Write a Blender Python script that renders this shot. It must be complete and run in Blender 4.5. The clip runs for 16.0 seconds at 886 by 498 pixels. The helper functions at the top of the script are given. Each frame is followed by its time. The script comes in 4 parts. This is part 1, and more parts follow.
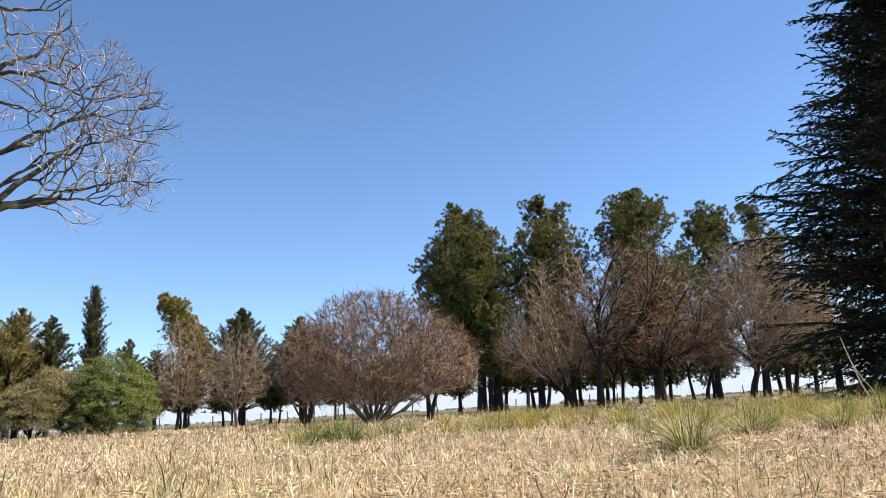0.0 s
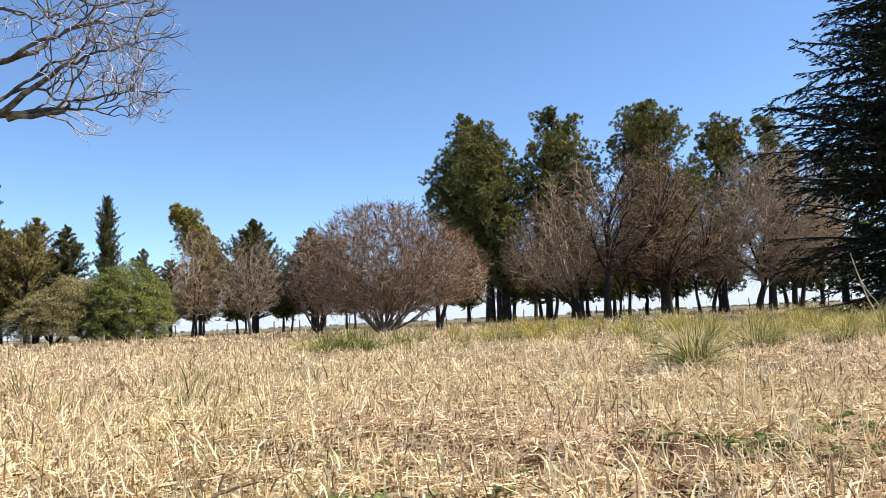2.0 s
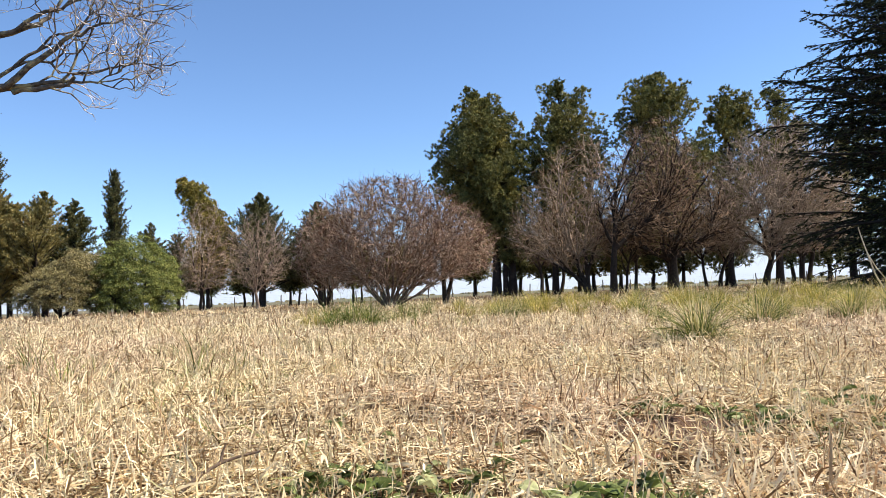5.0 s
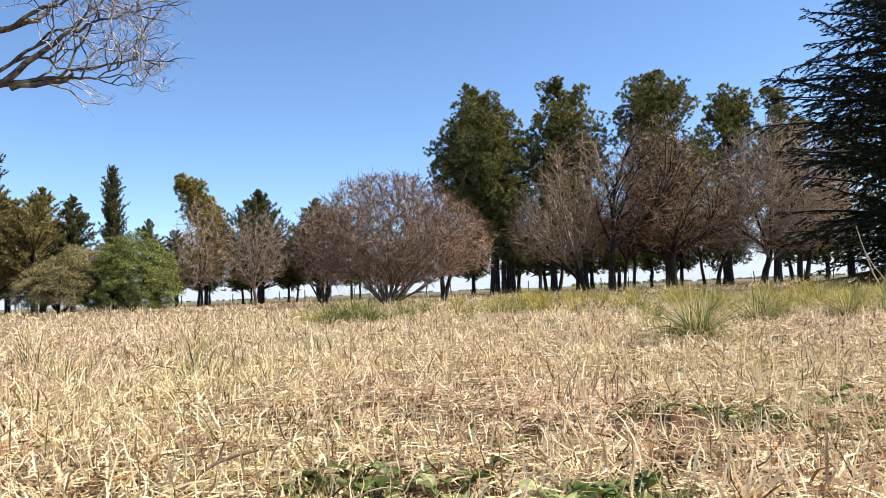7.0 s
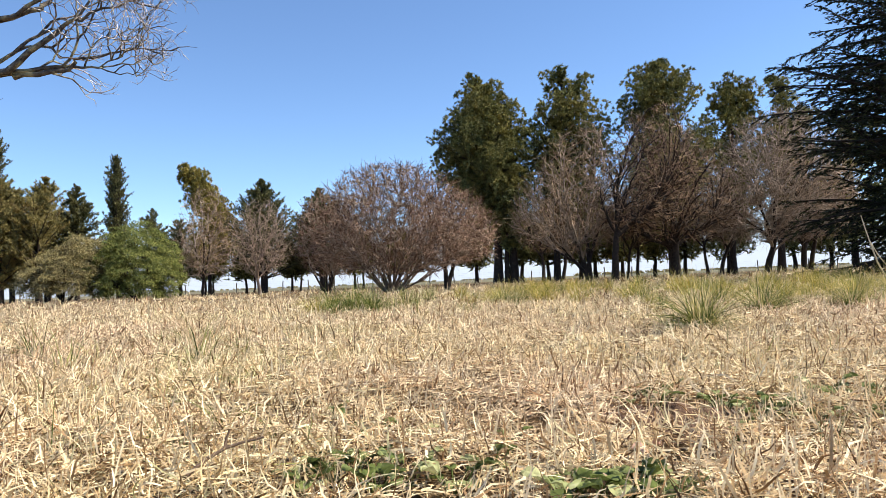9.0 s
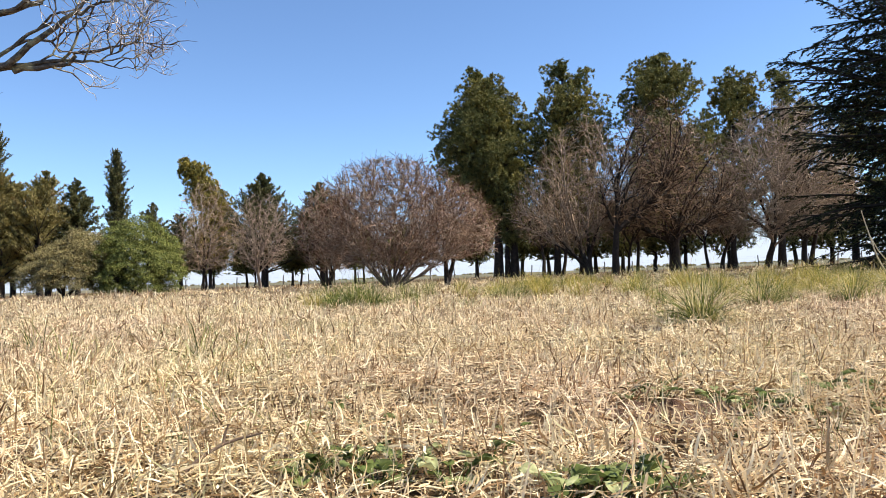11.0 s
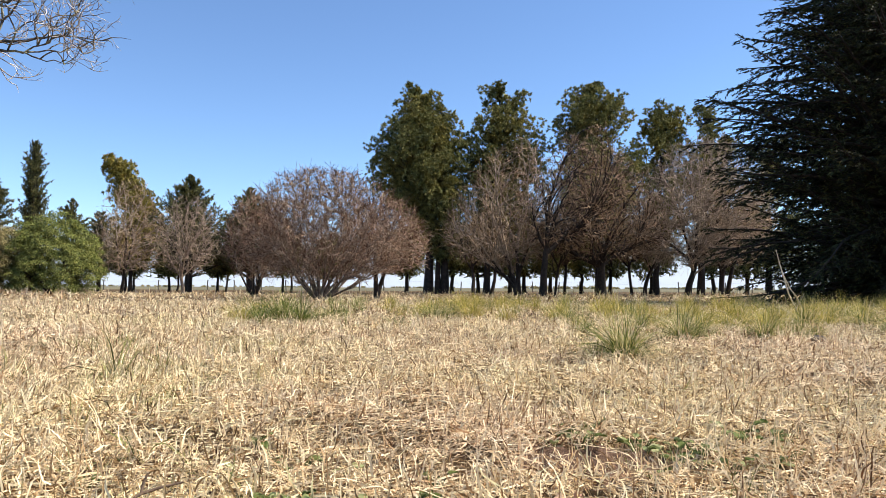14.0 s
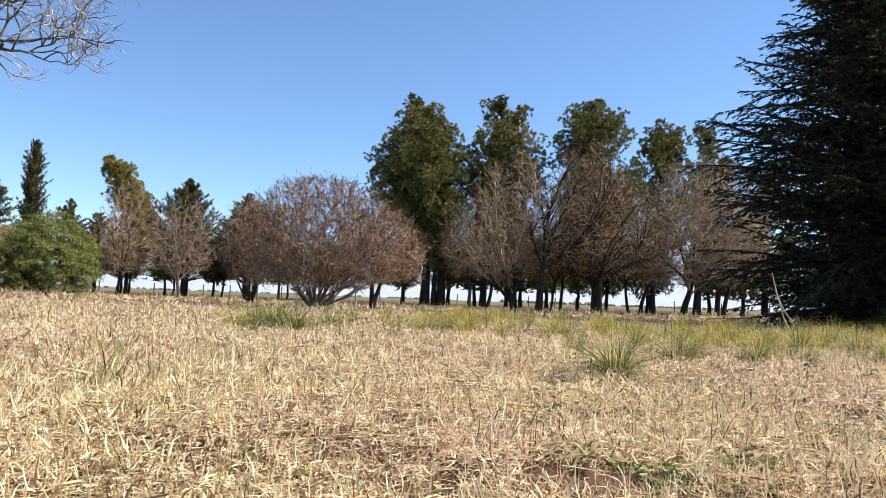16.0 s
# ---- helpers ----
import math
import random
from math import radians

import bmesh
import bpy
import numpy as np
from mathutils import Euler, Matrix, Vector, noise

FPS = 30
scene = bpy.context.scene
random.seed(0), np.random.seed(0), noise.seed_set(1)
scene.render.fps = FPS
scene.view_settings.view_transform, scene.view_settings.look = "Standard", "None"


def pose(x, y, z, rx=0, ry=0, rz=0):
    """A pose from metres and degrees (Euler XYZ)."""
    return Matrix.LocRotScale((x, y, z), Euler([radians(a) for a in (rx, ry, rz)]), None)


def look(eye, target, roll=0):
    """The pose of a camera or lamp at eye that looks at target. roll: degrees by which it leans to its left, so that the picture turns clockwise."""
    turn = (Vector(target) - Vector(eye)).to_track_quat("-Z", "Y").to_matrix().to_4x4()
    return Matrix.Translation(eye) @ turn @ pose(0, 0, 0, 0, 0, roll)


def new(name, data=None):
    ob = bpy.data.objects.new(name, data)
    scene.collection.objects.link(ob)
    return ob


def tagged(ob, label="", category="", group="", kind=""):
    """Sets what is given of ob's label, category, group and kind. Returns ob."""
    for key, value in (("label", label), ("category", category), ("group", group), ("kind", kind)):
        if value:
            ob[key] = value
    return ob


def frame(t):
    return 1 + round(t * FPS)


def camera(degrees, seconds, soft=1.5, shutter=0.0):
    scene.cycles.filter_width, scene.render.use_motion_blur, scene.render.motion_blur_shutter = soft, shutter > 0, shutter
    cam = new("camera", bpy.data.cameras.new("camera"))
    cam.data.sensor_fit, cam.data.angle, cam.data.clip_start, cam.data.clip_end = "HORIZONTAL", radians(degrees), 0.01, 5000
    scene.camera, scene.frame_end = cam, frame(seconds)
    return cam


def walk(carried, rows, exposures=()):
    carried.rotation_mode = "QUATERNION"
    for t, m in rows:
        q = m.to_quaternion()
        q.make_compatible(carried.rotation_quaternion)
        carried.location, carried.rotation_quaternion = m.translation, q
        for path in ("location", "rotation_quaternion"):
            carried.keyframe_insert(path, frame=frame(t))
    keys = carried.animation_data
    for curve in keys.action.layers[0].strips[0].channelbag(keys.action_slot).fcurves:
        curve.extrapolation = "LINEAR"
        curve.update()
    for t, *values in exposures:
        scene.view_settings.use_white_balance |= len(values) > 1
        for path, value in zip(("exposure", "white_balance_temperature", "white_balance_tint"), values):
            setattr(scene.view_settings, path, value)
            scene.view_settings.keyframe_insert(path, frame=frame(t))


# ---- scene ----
cam = camera(62.0, 16.0, 0.45)
PATH = [
    (0, (0.045, 0.777, 0.344), (0.014, 2.731, 0.77), -3.2),
    (0.5, (0.052, 0.766, 0.345), (-0.057, 2.728, 0.715), -3.2),
    (1, (0.043, 0.75, 0.354), (-0.067, 2.714, 0.715), -3.4),
    (1.5, (0.032, 0.759, 0.348), (-0.042, 2.743, 0.593), -3.0),
    (2, (0.029, 0.756, 0.356), (-0.041, 2.746, 0.548), -2.7),
    (2.5, (0.036, 0.771, 0.347), (-0.035, 2.761, 0.528), -2.5),
    (3, (0.034, 0.769, 0.35), (-0.04, 2.76, 0.523), -2.6),
    (3.5, (0.038, 0.76, 0.354), (-0.046, 2.752, 0.51), -2.7),
    (4, (0.039, 0.761, 0.351), (-0.05, 2.754, 0.493), -2.6),
    (6.5, (0.039, 0.762, 0.353), (-0.051, 2.757, 0.466), -2.5),
    (7, (0.039, 0.759, 0.356), (-0.048, 2.753, 0.471), -2.4),
    (7.5, (0.039, 0.762, 0.354), (-0.043, 2.757, 0.464), -2.4),
    (8, (0.038, 0.76, 0.353), (-0.048, 2.755, 0.462), -2.4),
    (8.5, (0.036, 0.763, 0.353), (-0.048, 2.758, 0.454), -2.4),
    (9, (0.037, 0.76, 0.353), (-0.06, 2.756, 0.44), -2.4),
    (11.5, (0.044, 0.76, 0.358), (-0.054, 2.756, 0.43), -2.3),
    (12, (0.06, 0.775, 0.361), (0.066, 2.773, 0.444), -0.3),
    (12.5, (0.056, 0.77, 0.369), (0.065, 2.768, 0.45), -0.7),
    (13, (0.054, 0.769, 0.382), (0.072, 2.767, 0.48), -1.2),
    (13.5, (0.048, 0.781, 0.395), (0.127, 2.777, 0.493), -0.2),
    (14, (0.03, 0.754, 0.424), (0.119, 2.75, 0.529), 0.3),
    (14.5, (0.02, 0.742, 0.444), (0.094, 2.736, 0.578), 0.6),
    (15, (0.039, 0.743, 0.432), (0.137, 2.737, 0.561), 1.5),
    (15.5, (0.047, 0.741, 0.431), (0.154, 2.733, 0.564), 1.8),
    (16, (0.036, 0.752, 0.436), (0.131, 2.745, 0.573), 2.1),
]
walk(cam, [(t, look(eye, aim, roll)) for t, eye, aim, roll in PATH], [(0, 0.90, 6300, 10), (0.5, 0.83, 6300, 10), (1, 0.88, 6300, 10), (2, 0.94, 6300, 10), (16, 0.94, 6300, 10)])

# ---- daylight ----
SUN_AZ, SUN_EL = 88.0, 50.0        # degrees clockwise from +y, and above the horizon
world = bpy.data.worlds.new("sky")
scene.world = world
world.use_nodes = True
wn = world.node_tree.nodes
sky = wn.new("ShaderNodeTexSky")
sky.sky_type = "NISHITA"
sky.sun_disc = False
sky.sun_elevation, sky.sun_rotation = radians(SUN_EL), radians(SUN_AZ)
sky.altitude, sky.air_density, sky.dust_density, sky.ozone_density = 1500, 1.0, 0.0, 4.9
world.node_tree.links.new(sky.outputs[0], wn["Background"].inputs[0])
wn["Background"].inputs[1].default_value = 0.104
sun_data = bpy.data.lights.new("sun", "SUN")
sun_data.energy, sun_data.angle, sun_data.color = 5.0, radians(0.53), (1.0, 0.92, 0.78)
sun = new("sun", sun_data)
sun.matrix_world = look((40 * math.sin(radians(SUN_AZ)), 40 * math.cos(radians(SUN_AZ)), 40 * math.tan(radians(SUN_EL))), (0, 0, 0))


# ---- materials ----
def nodes_of(name):
    m = bpy.data.materials.new(name)
    m.use_nodes = True
    return m, m.node_tree.nodes, m.node_tree.links


def ramp_node(n, stops):
    r = n.new("ShaderNodeValToRGB")
    while len(r.color_ramp.elements) < len(stops):
        r.color_ramp.elements.new(0.5)
    for e, (p, c) in zip(r.color_ramp.elements, stops):
        e.position, e.color = p, (*c, 1)
    return r


def noise_node(n, links, scale, detail=4, rough=0.6, space="Object"):
    co = n.new("ShaderNodeTexCoord")
    t = n.new("ShaderNodeTexNoise")
    t.inputs["Scale"].default_value, t.inputs["Detail"].default_value, t.inputs["Roughness"].default_value = scale, detail, rough
    links.new(co.outputs[space], t.inputs["Vector"])
    return t


def mix_node(n, links, fac, a, b, mode="MIX"):
    x = n.new("ShaderNodeMix")
    x.data_type, x.blend_type = "RGBA", mode
    for sock, v in ((x.inputs[0], fac), (x.inputs[6], a), (x.inputs[7], b)):
        if isinstance(v, (int, float)):
            sock.default_value = v
        elif isinstance(v, tuple):
            sock.default_value = (*v, 1)
        else:
            links.new(v, sock)
    return x.outputs[2]


def blade_material(name, stops, patches=None, patch_scale=0.6, patch_low=0.45, patch_high=0.65, through_light=0.3, rough=0.6, by_object=False):
    """Leaves, needles and grass: a colour for each blade, a second one in patches, and light that passes through."""
    m, n, l = nodes_of(name)
    pick = (n.new("ShaderNodeObjectInfo").outputs["Random"] if by_object else n.new("ShaderNodeNewGeometry").outputs["Random Per Island"])
    r = ramp_node(n, stops)
    l.new(pick, r.inputs[0])
    col = r.outputs[0]
    if patches:
        t = noise_node(n, l, patch_scale, 3, 0.6)
        f = ramp_node(n, [(patch_low, (0, 0, 0)), (patch_high, (1, 1, 1))])
        l.new(t.outputs["Fac"], f.inputs[0])
        r2 = ramp_node(n, patches)
        l.new(pick, r2.inputs[0])
        col = mix_node(n, l, f.outputs[0], col, r2.outputs[0])
    grain = noise_node(n, l, 60, 2, 0.5)
    g = ramp_node(n, [(0.3, (0.78, 0.78, 0.78)), (0.7, (1.12, 1.1, 1.06))])
    l.new(grain.outputs["Fac"], g.inputs[0])
    col = mix_node(n, l, 1.0, col, g.outputs[0], "MULTIPLY")
    p = n["Principled BSDF"]
    p.inputs["Roughness"].default_value = rough
    p.inputs["Specular IOR Level"].default_value = 0.12
    l.new(col, p.inputs["Base Color"])
    tr = n.new("ShaderNodeBsdfTranslucent")
    l.new(col, tr.inputs["Color"])
    mx = n.new("ShaderNodeMixShader")
    mx.inputs[0].default_value = through_light
    l.new(p.outputs[0], mx.inputs[1])
    l.new(tr.outputs[0], mx.inputs[2])
    l.new(mx.outputs[0], n["Material Output"].inputs[0])
    return m


def bark_material(name, dark, light, scale=9.0, patch=None, bump=0.5):
    m, n, l = nodes_of(name)
    t = noise_node(n, l, scale, 6, 0.7)
    r = ramp_node(n, [(0.32, dark), (0.68, light)])
    l.new(t.outputs["Fac"], r.inputs[0])
    col = r.outputs[0]
    if patch:
        t2 = noise_node(n, l, scale * 0.25, 3, 0.6)
        f = ramp_node(n, [(0.52, (0, 0, 0)), (0.62, (1, 1, 1))])
        l.new(t2.outputs["Fac"], f.inputs[0])
        col = mix_node(n, l, f.outputs[0], col, patch)
    p = n["Principled BSDF"]
    p.inputs["Roughness"].default_value = 0.85
    p.inputs["Specular IOR Level"].default_value = 0.25
    l.new(col, p.inputs["Base Color"])
    b = n.new("ShaderNodeBump")
    b.inputs["Strength"].default_value, b.inputs["Distance"].default_value = bump, 0.03
    l.new(t.outputs["Fac"], b.inputs["Height"])
    l.new(b.outputs[0], p.inputs["Normal"])
    return m


STRAW = blade_material("dry_straw",
    [(0.0, (0.08, 0.042, 0.018)), (0.18, (0.34, 0.216, 0.098)), (0.36, (0.76, 0.575, 0.315)), (0.92, (0.94, 0.815, 0.55)), (1.0, (0.34, 0.33, 0.11))],
    [(0.0, (0.08, 0.036, 0.018)), (0.21, (0.37, 0.212, 0.11)), (0.43, (0.80, 0.585, 0.37)), (1.0, (0.94, 0.79, 0.56))], 0.55, 0.42, 0.62, 0.24)
GREEN_BLADE = blade_material("green_tussock_blade",
    [(0.0, (0.035, 0.05, 0.012)), (0.35, (0.12, 0.145, 0.033)), (0.62, (0.32, 0.315, 0.085)), (0.8, (0.62, 0.51, 0.24)), (1.0, (0.80, 0.66, 0.38))], through_light=0.35)
LUSH_BLADE = blade_material("fresh_tussock_blade",
    [(0.0, (0.045, 0.07, 0.014)), (0.5, (0.13, 0.165, 0.035)), (0.85, (0.30, 0.31, 0.085)), (1.0, (0.66, 0.56, 0.28))], through_light=0.35)
YELLOW_BLADE = blade_material("yellowing_tussock_blade",
    [(0.0, (0.11, 0.115, 0.02)), (0.4, (0.32, 0.285, 0.055)), (0.75, (0.58, 0.46, 0.125)), (1.0, (0.78, 0.58, 0.25))], through_light=0.35)
WEED_LEAF = blade_material("weed_leaf", [(0.0, (0.045, 0.058, 0.014)), (0.4, (0.125, 0.155, 0.04)), (0.8, (0.27, 0.295, 0.12)), (1.0, (0.42, 0.42, 0.21))],
                           through_light=0.25, rough=0.45, by_object=True)
PINE_NEEDLE = blade_material("pine_needles", [(0.0, (0.052, 0.059, 0.023)), (0.5, (0.148, 0.153, 0.052)), (1.0, (0.35, 0.33, 0.117))],
                             [(0.0, (0.134, 0.126, 0.039)), (1.0, (0.493, 0.417, 0.129))], 0.5, 0.45, 0.65, 0.12)
OLIVE_PINE = blade_material("olive_pine_needles", [(0.0, (0.131, 0.115, 0.029)), (0.5, (0.261, 0.223, 0.057)), (1.0, (0.464, 0.365, 0.098))], through_light=0.12)
CEDAR_NEEDLE = blade_material("cedar_needles", [(0.0, (0.014, 0.018, 0.010)), (0.6, (0.041, 0.047, 0.021)), (1.0, (0.12, 0.117, 0.046))], through_light=0.05)
CYPRESS_NEEDLE = blade_material("cypress_scale_leaves", [(0.0, (0.05, 0.056, 0.027)), (0.6, (0.14, 0.138, 0.056)), (1.0, (0.29, 0.255, 0.105))], through_light=0.2)
OLIVE_NEEDLE = blade_material("olive_conifer_leaves", [(0.0, (0.11, 0.105, 0.038)), (0.5, (0.27, 0.225, 0.08)), (1.0, (0.50, 0.40, 0.15))],
                              [(0.0, (0.22, 0.13, 0.055)), (1.0, (0.52, 0.32, 0.15))], 0.35, 0.56, 0.68, 0.25)
SHRUB_LEAF = blade_material("green_shrub_leaves", [(0.0, (0.09, 0.108, 0.03)), (0.5, (0.19, 0.21, 0.055)), (1.0, (0.33, 0.33, 0.09))], through_light=0.2)
GREY_SHRUB_LEAF = blade_material("grey_olive_shrub_leaves", [(0.0, (0.16, 0.14, 0.06)), (0.5, (0.29, 0.245, 0.105)), (1.0, (0.44, 0.35, 0.165))], through_light=0.2)
PINE_BARK = bark_material("pine_bark", (0.016, 0.012, 0.009), (0.062, 0.043, 0.03), 6)
# Dark bark also carries crown shade on trunks; limb bark is painted sunlit.
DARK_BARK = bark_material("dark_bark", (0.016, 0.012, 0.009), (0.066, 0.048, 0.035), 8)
SUNLIT_LIMB_BARK = bark_material("sunlit_limb_bark", (0.17, 0.122, 0.082), (0.52, 0.405, 0.285), 8)
GREY_BARK = bark_material("grey_bark", (0.12, 0.083, 0.058), (0.46, 0.345, 0.25), 10)
STEM_BARK = bark_material("brown_stem_bark", (0.06, 0.042, 0.031), (0.28, 0.205, 0.148), 10)
LICHEN_BARK = bark_material("lichened_bark", (0.045, 0.037, 0.031), (0.19, 0.16, 0.13), 14, (0.34, 0.30, 0.18))
TWIG_GREY = blade_material("grey_twigs", [(0.0, (0.085, 0.054, 0.033)), (0.55, (0.293, 0.193, 0.113)), (1.0, (0.708, 0.517, 0.331))], through_light=0.0, rough=0.8)
TWIG_RED = blade_material("reddish_twigs", [(0.0, (0.061, 0.033, 0.021)), (0.5, (0.204, 0.116, 0.073)), (1.0, (0.506, 0.341, 0.230))], through_light=0.0, rough=0.8)
TWIG_DARK = blade_material("dark_twigs", [(0.0, (0.054, 0.032, 0.020)), (0.55, (0.192, 0.121, 0.073)), (1.0, (0.528, 0.364, 0.225))], through_light=0.0, rough=0.8)
TWIG_BROWNISH = blade_material("brown_twigs", [(0.0, (0.071, 0.043, 0.026)), (0.55, (0.260, 0.165, 0.098)), (1.0, (0.614, 0.429, 0.270))], through_light=0.0, rough=0.8)
TWIG_PALE_BROWN = blade_material("pale_brown_twigs", [(0.0, (0.096, 0.067, 0.046)), (0.5, (0.288, 0.213, 0.148)), (1.0, (0.624, 0.482, 0.347))], through_light=0.0, rough=0.8)
TWIG_PALE = blade_material("pale_twigs", [(0.0, (0.10, 0.076, 0.062)), (0.5, (0.34, 0.27, 0.225)), (1.0, (0.72, 0.64, 0.57))], through_light=0.0, rough=0.75)
DEAD_LEAF = blade_material("dead_leaf", [(0.0, (0.36, 0.21, 0.15)), (1.0, (0.56, 0.38, 0.29))], through_light=0.2, by_object=True)
POST_WOOD = bark_material("weathered_post", (0.05, 0.043, 0.036), (0.15, 0.13, 0.11), 12)
STEM_DRY = bark_material("dry_stem", (0.30, 0.22, 0.14), (0.52, 0.43, 0.30), 40, bump=0.2)
TWIG_BROWN = bark_material("fallen_twig_bark", (0.07, 0.045, 0.03), (0.18, 0.12, 0.08), 60, bump=0.3)
STONE = bark_material("dark_stone", (0.03, 0.027, 0.025), (0.08, 0.07, 0.065), 25)
WIRE, _n, _l = nodes_of("fence_wire")
_n["Principled BSDF"].inputs["Base Color"].default_value = (0.35, 0.34, 0.32, 1)
_n["Principled BSDF"].inputs["Metallic"].default_value = 0.8
_n["Principled BSDF"].inputs["Roughness"].default_value = 0.5


def ground_material():
    m, n, l = nodes_of("thatch_and_soil")
    fine = noise_node(n, l, 55, 6, 0.75)
    r = ramp_node(n, [(0.3, (0.03, 0.016, 0.006)), (0.5, (0.08, 0.046, 0.019)), (0.7, (0.20, 0.13, 0.062))])
    l.new(fine.outputs["Fac"], r.inputs[0])
    broad = noise_node(n, l, 0.35, 4, 0.6)
    f = ramp_node(n, [(0.55, (0, 0, 0)), (0.8, (0.6, 0.6, 0.6))])
    l.new(broad.outputs["Fac"], f.inputs[0])
    col = mix_node(n, l, f.outputs[0], r.outputs[0], (0.20, 0.18, 0.07))
    # The ploughed plain past the fence is greyer than the meadow.
    co = n.new("ShaderNodeTexCoord")
    sep = n.new("ShaderNodeSeparateXYZ")
    l.new(co.outputs["Object"], sep.inputs[0])
    far = n.new("ShaderNodeMapRange")
    far.inputs[1].default_value, far.inputs[2].default_value = 92, 98
    l.new(sep.outputs[1], far.inputs[0])
    plain = noise_node(n, l, 0.02, 5, 0.6)
    pr = ramp_node(n, [(0.35, (0.10, 0.095, 0.055)), (0.6, (0.16, 0.14, 0.085)), (0.75, (0.09, 0.105, 0.045))])
    l.new(plain.outputs["Fac"], pr.inputs[0])
    col = mix_node(n, l, far.outputs[0], col, pr.outputs[0])
    p = n["Principled BSDF"]
    p.inputs["Roughness"].default_value = 0.95
    p.inputs["Specular IOR Level"].default_value = 0.15
    l.new(col, p.inputs["Base Color"])
    b = n.new("ShaderNodeBump")
    b.inputs["Strength"].default_value, b.inputs["Distance"].default_value = 0.8, 0.03
    l.new(fine.outputs["Fac"], b.inputs["Height"])
    l.new(b.outputs[0], p.inputs["Normal"])
    return m


GROUND = ground_material()
SOIL = bark_material("bare_soil", (0.085, 0.045, 0.027), (0.24, 0.14, 0.085), 45, bump=1.0)


# ---- mesh tools ----
def mesh_of(name, pieces, material, smooth=False):
    """One mesh out of (vertices, faces) arrays; all faces of a piece have the same number of corners."""
    me = bpy.data.meshes.new(name)
    verts, loops, sizes, base = [], [], [], 0
    for v, f in pieces:
        v, f = np.asarray(v, np.float32).reshape(-1, 3), np.asarray(f, np.int32)
        verts.append(v)
        loops.append((f + base).ravel())
        sizes.append(np.full(len(f), f.shape[1], np.int32))
        base += len(v)
    verts, loops, sizes = np.concatenate(verts), np.concatenate(loops), np.concatenate(sizes)
    me.vertices.add(len(verts))
    me.vertices.foreach_set("co", verts.ravel())
    me.loops.add(len(loops))
    me.loops.foreach_set("vertex_index", loops)
    me.polygons.add(len(sizes))
    me.polygons.foreach_set("loop_start", np.r_[0, np.cumsum(sizes)[:-1]].astype(np.int32))
    if smooth:
        me.polygons.foreach_set("use_smooth", np.ones(len(sizes), bool))
    me.materials.append(material)
    me.update(calc_edges=True)
    return me


def part(name, pieces, material, parent, label="", smooth=False, kind=""):
    ob = new(name, mesh_of(name, pieces, material, smooth))
    ob.parent = parent
    return tagged(ob, label, kind=kind)


def thing(name, place, label, category, group=""):
    ob = new(name)
    ob.empty_display_size = 0.3
    ob.location = place
    return tagged(ob, label, category, group)


def unit(v):
    return v / np.maximum(np.linalg.norm(v, axis=-1, keepdims=True), 1e-9)


def tubes(P, R, sides):
    """Round stems along P (n, k, 3) with radii R (n, k)."""
    n, k, _ = P.shape
    T = unit(np.gradient(P, axis=1))
    ref = np.zeros((n, 1, 3))
    ref[np.arange(n), 0, np.abs(P[:, -1] - P[:, 0]).argmin(1)] = 1
    U = unit(np.cross(T, np.broadcast_to(ref, T.shape)))
    W = np.cross(T, U)
    a = np.arange(sides) * 2 * np.pi / sides
    ring = U[:, :, None] * np.cos(a)[:, None] + W[:, :, None] * np.sin(a)[:, None]
    V = P[:, :, None] + ring * R[:, :, None, None]
    i = np.arange(n)[:, None, None] * k * sides + np.arange(k - 1)[None, :, None] * sides
    s = np.arange(sides)[None, None]
    t = (s + 1) % sides
    F = np.stack(np.broadcast_arrays(i + s, i + t, i + t + sides, i + s + sides), -1).reshape(-1, 4)
    return V.reshape(-1, 3), F


def tapered(r0, r1, k):
    s = np.linspace(0, 1, k)
    return np.asarray(r0)[:, None] * (1 - s) + np.asarray(r1)[:, None] * s


def grow(rng, S, D, L, k, wobble, up):
    """Wandering lines from S along D, of length L, with k points."""
    P, d = [S], unit(D)
    for _ in range(k - 1):
        d = unit(d + wobble * rng.normal(size=d.shape) + np.array([0, 0, up]))
        P.append(P[-1] + d * (L / (k - 1))[:, None])
    return np.stack(P, 1)


def fork(rng, P, count, f0, f1, lo, hi):
    """Starts and directions of count side shoots on each line of P, between the fractions f0 and f1, at lo to hi degrees from it."""
    n, k, _ = P.shape
    who = np.repeat(np.arange(n), count)
    f = rng.uniform(f0, f1, len(who)) * (k - 1)
    j = np.minimum(f.astype(int), k - 2)
    u = (f - j)[:, None]
    S = P[who, j] * (1 - u) + P[who, j + 1] * u
    T = unit(P[who, j + 1] - P[who, j])
    side = unit(np.cross(T, rng.normal(size=T.shape)))
    a = np.radians(rng.uniform(lo, hi, len(who)))[:, None]
    return S, np.cos(a) * T + np.sin(a) * side, who, f / (k - 1)


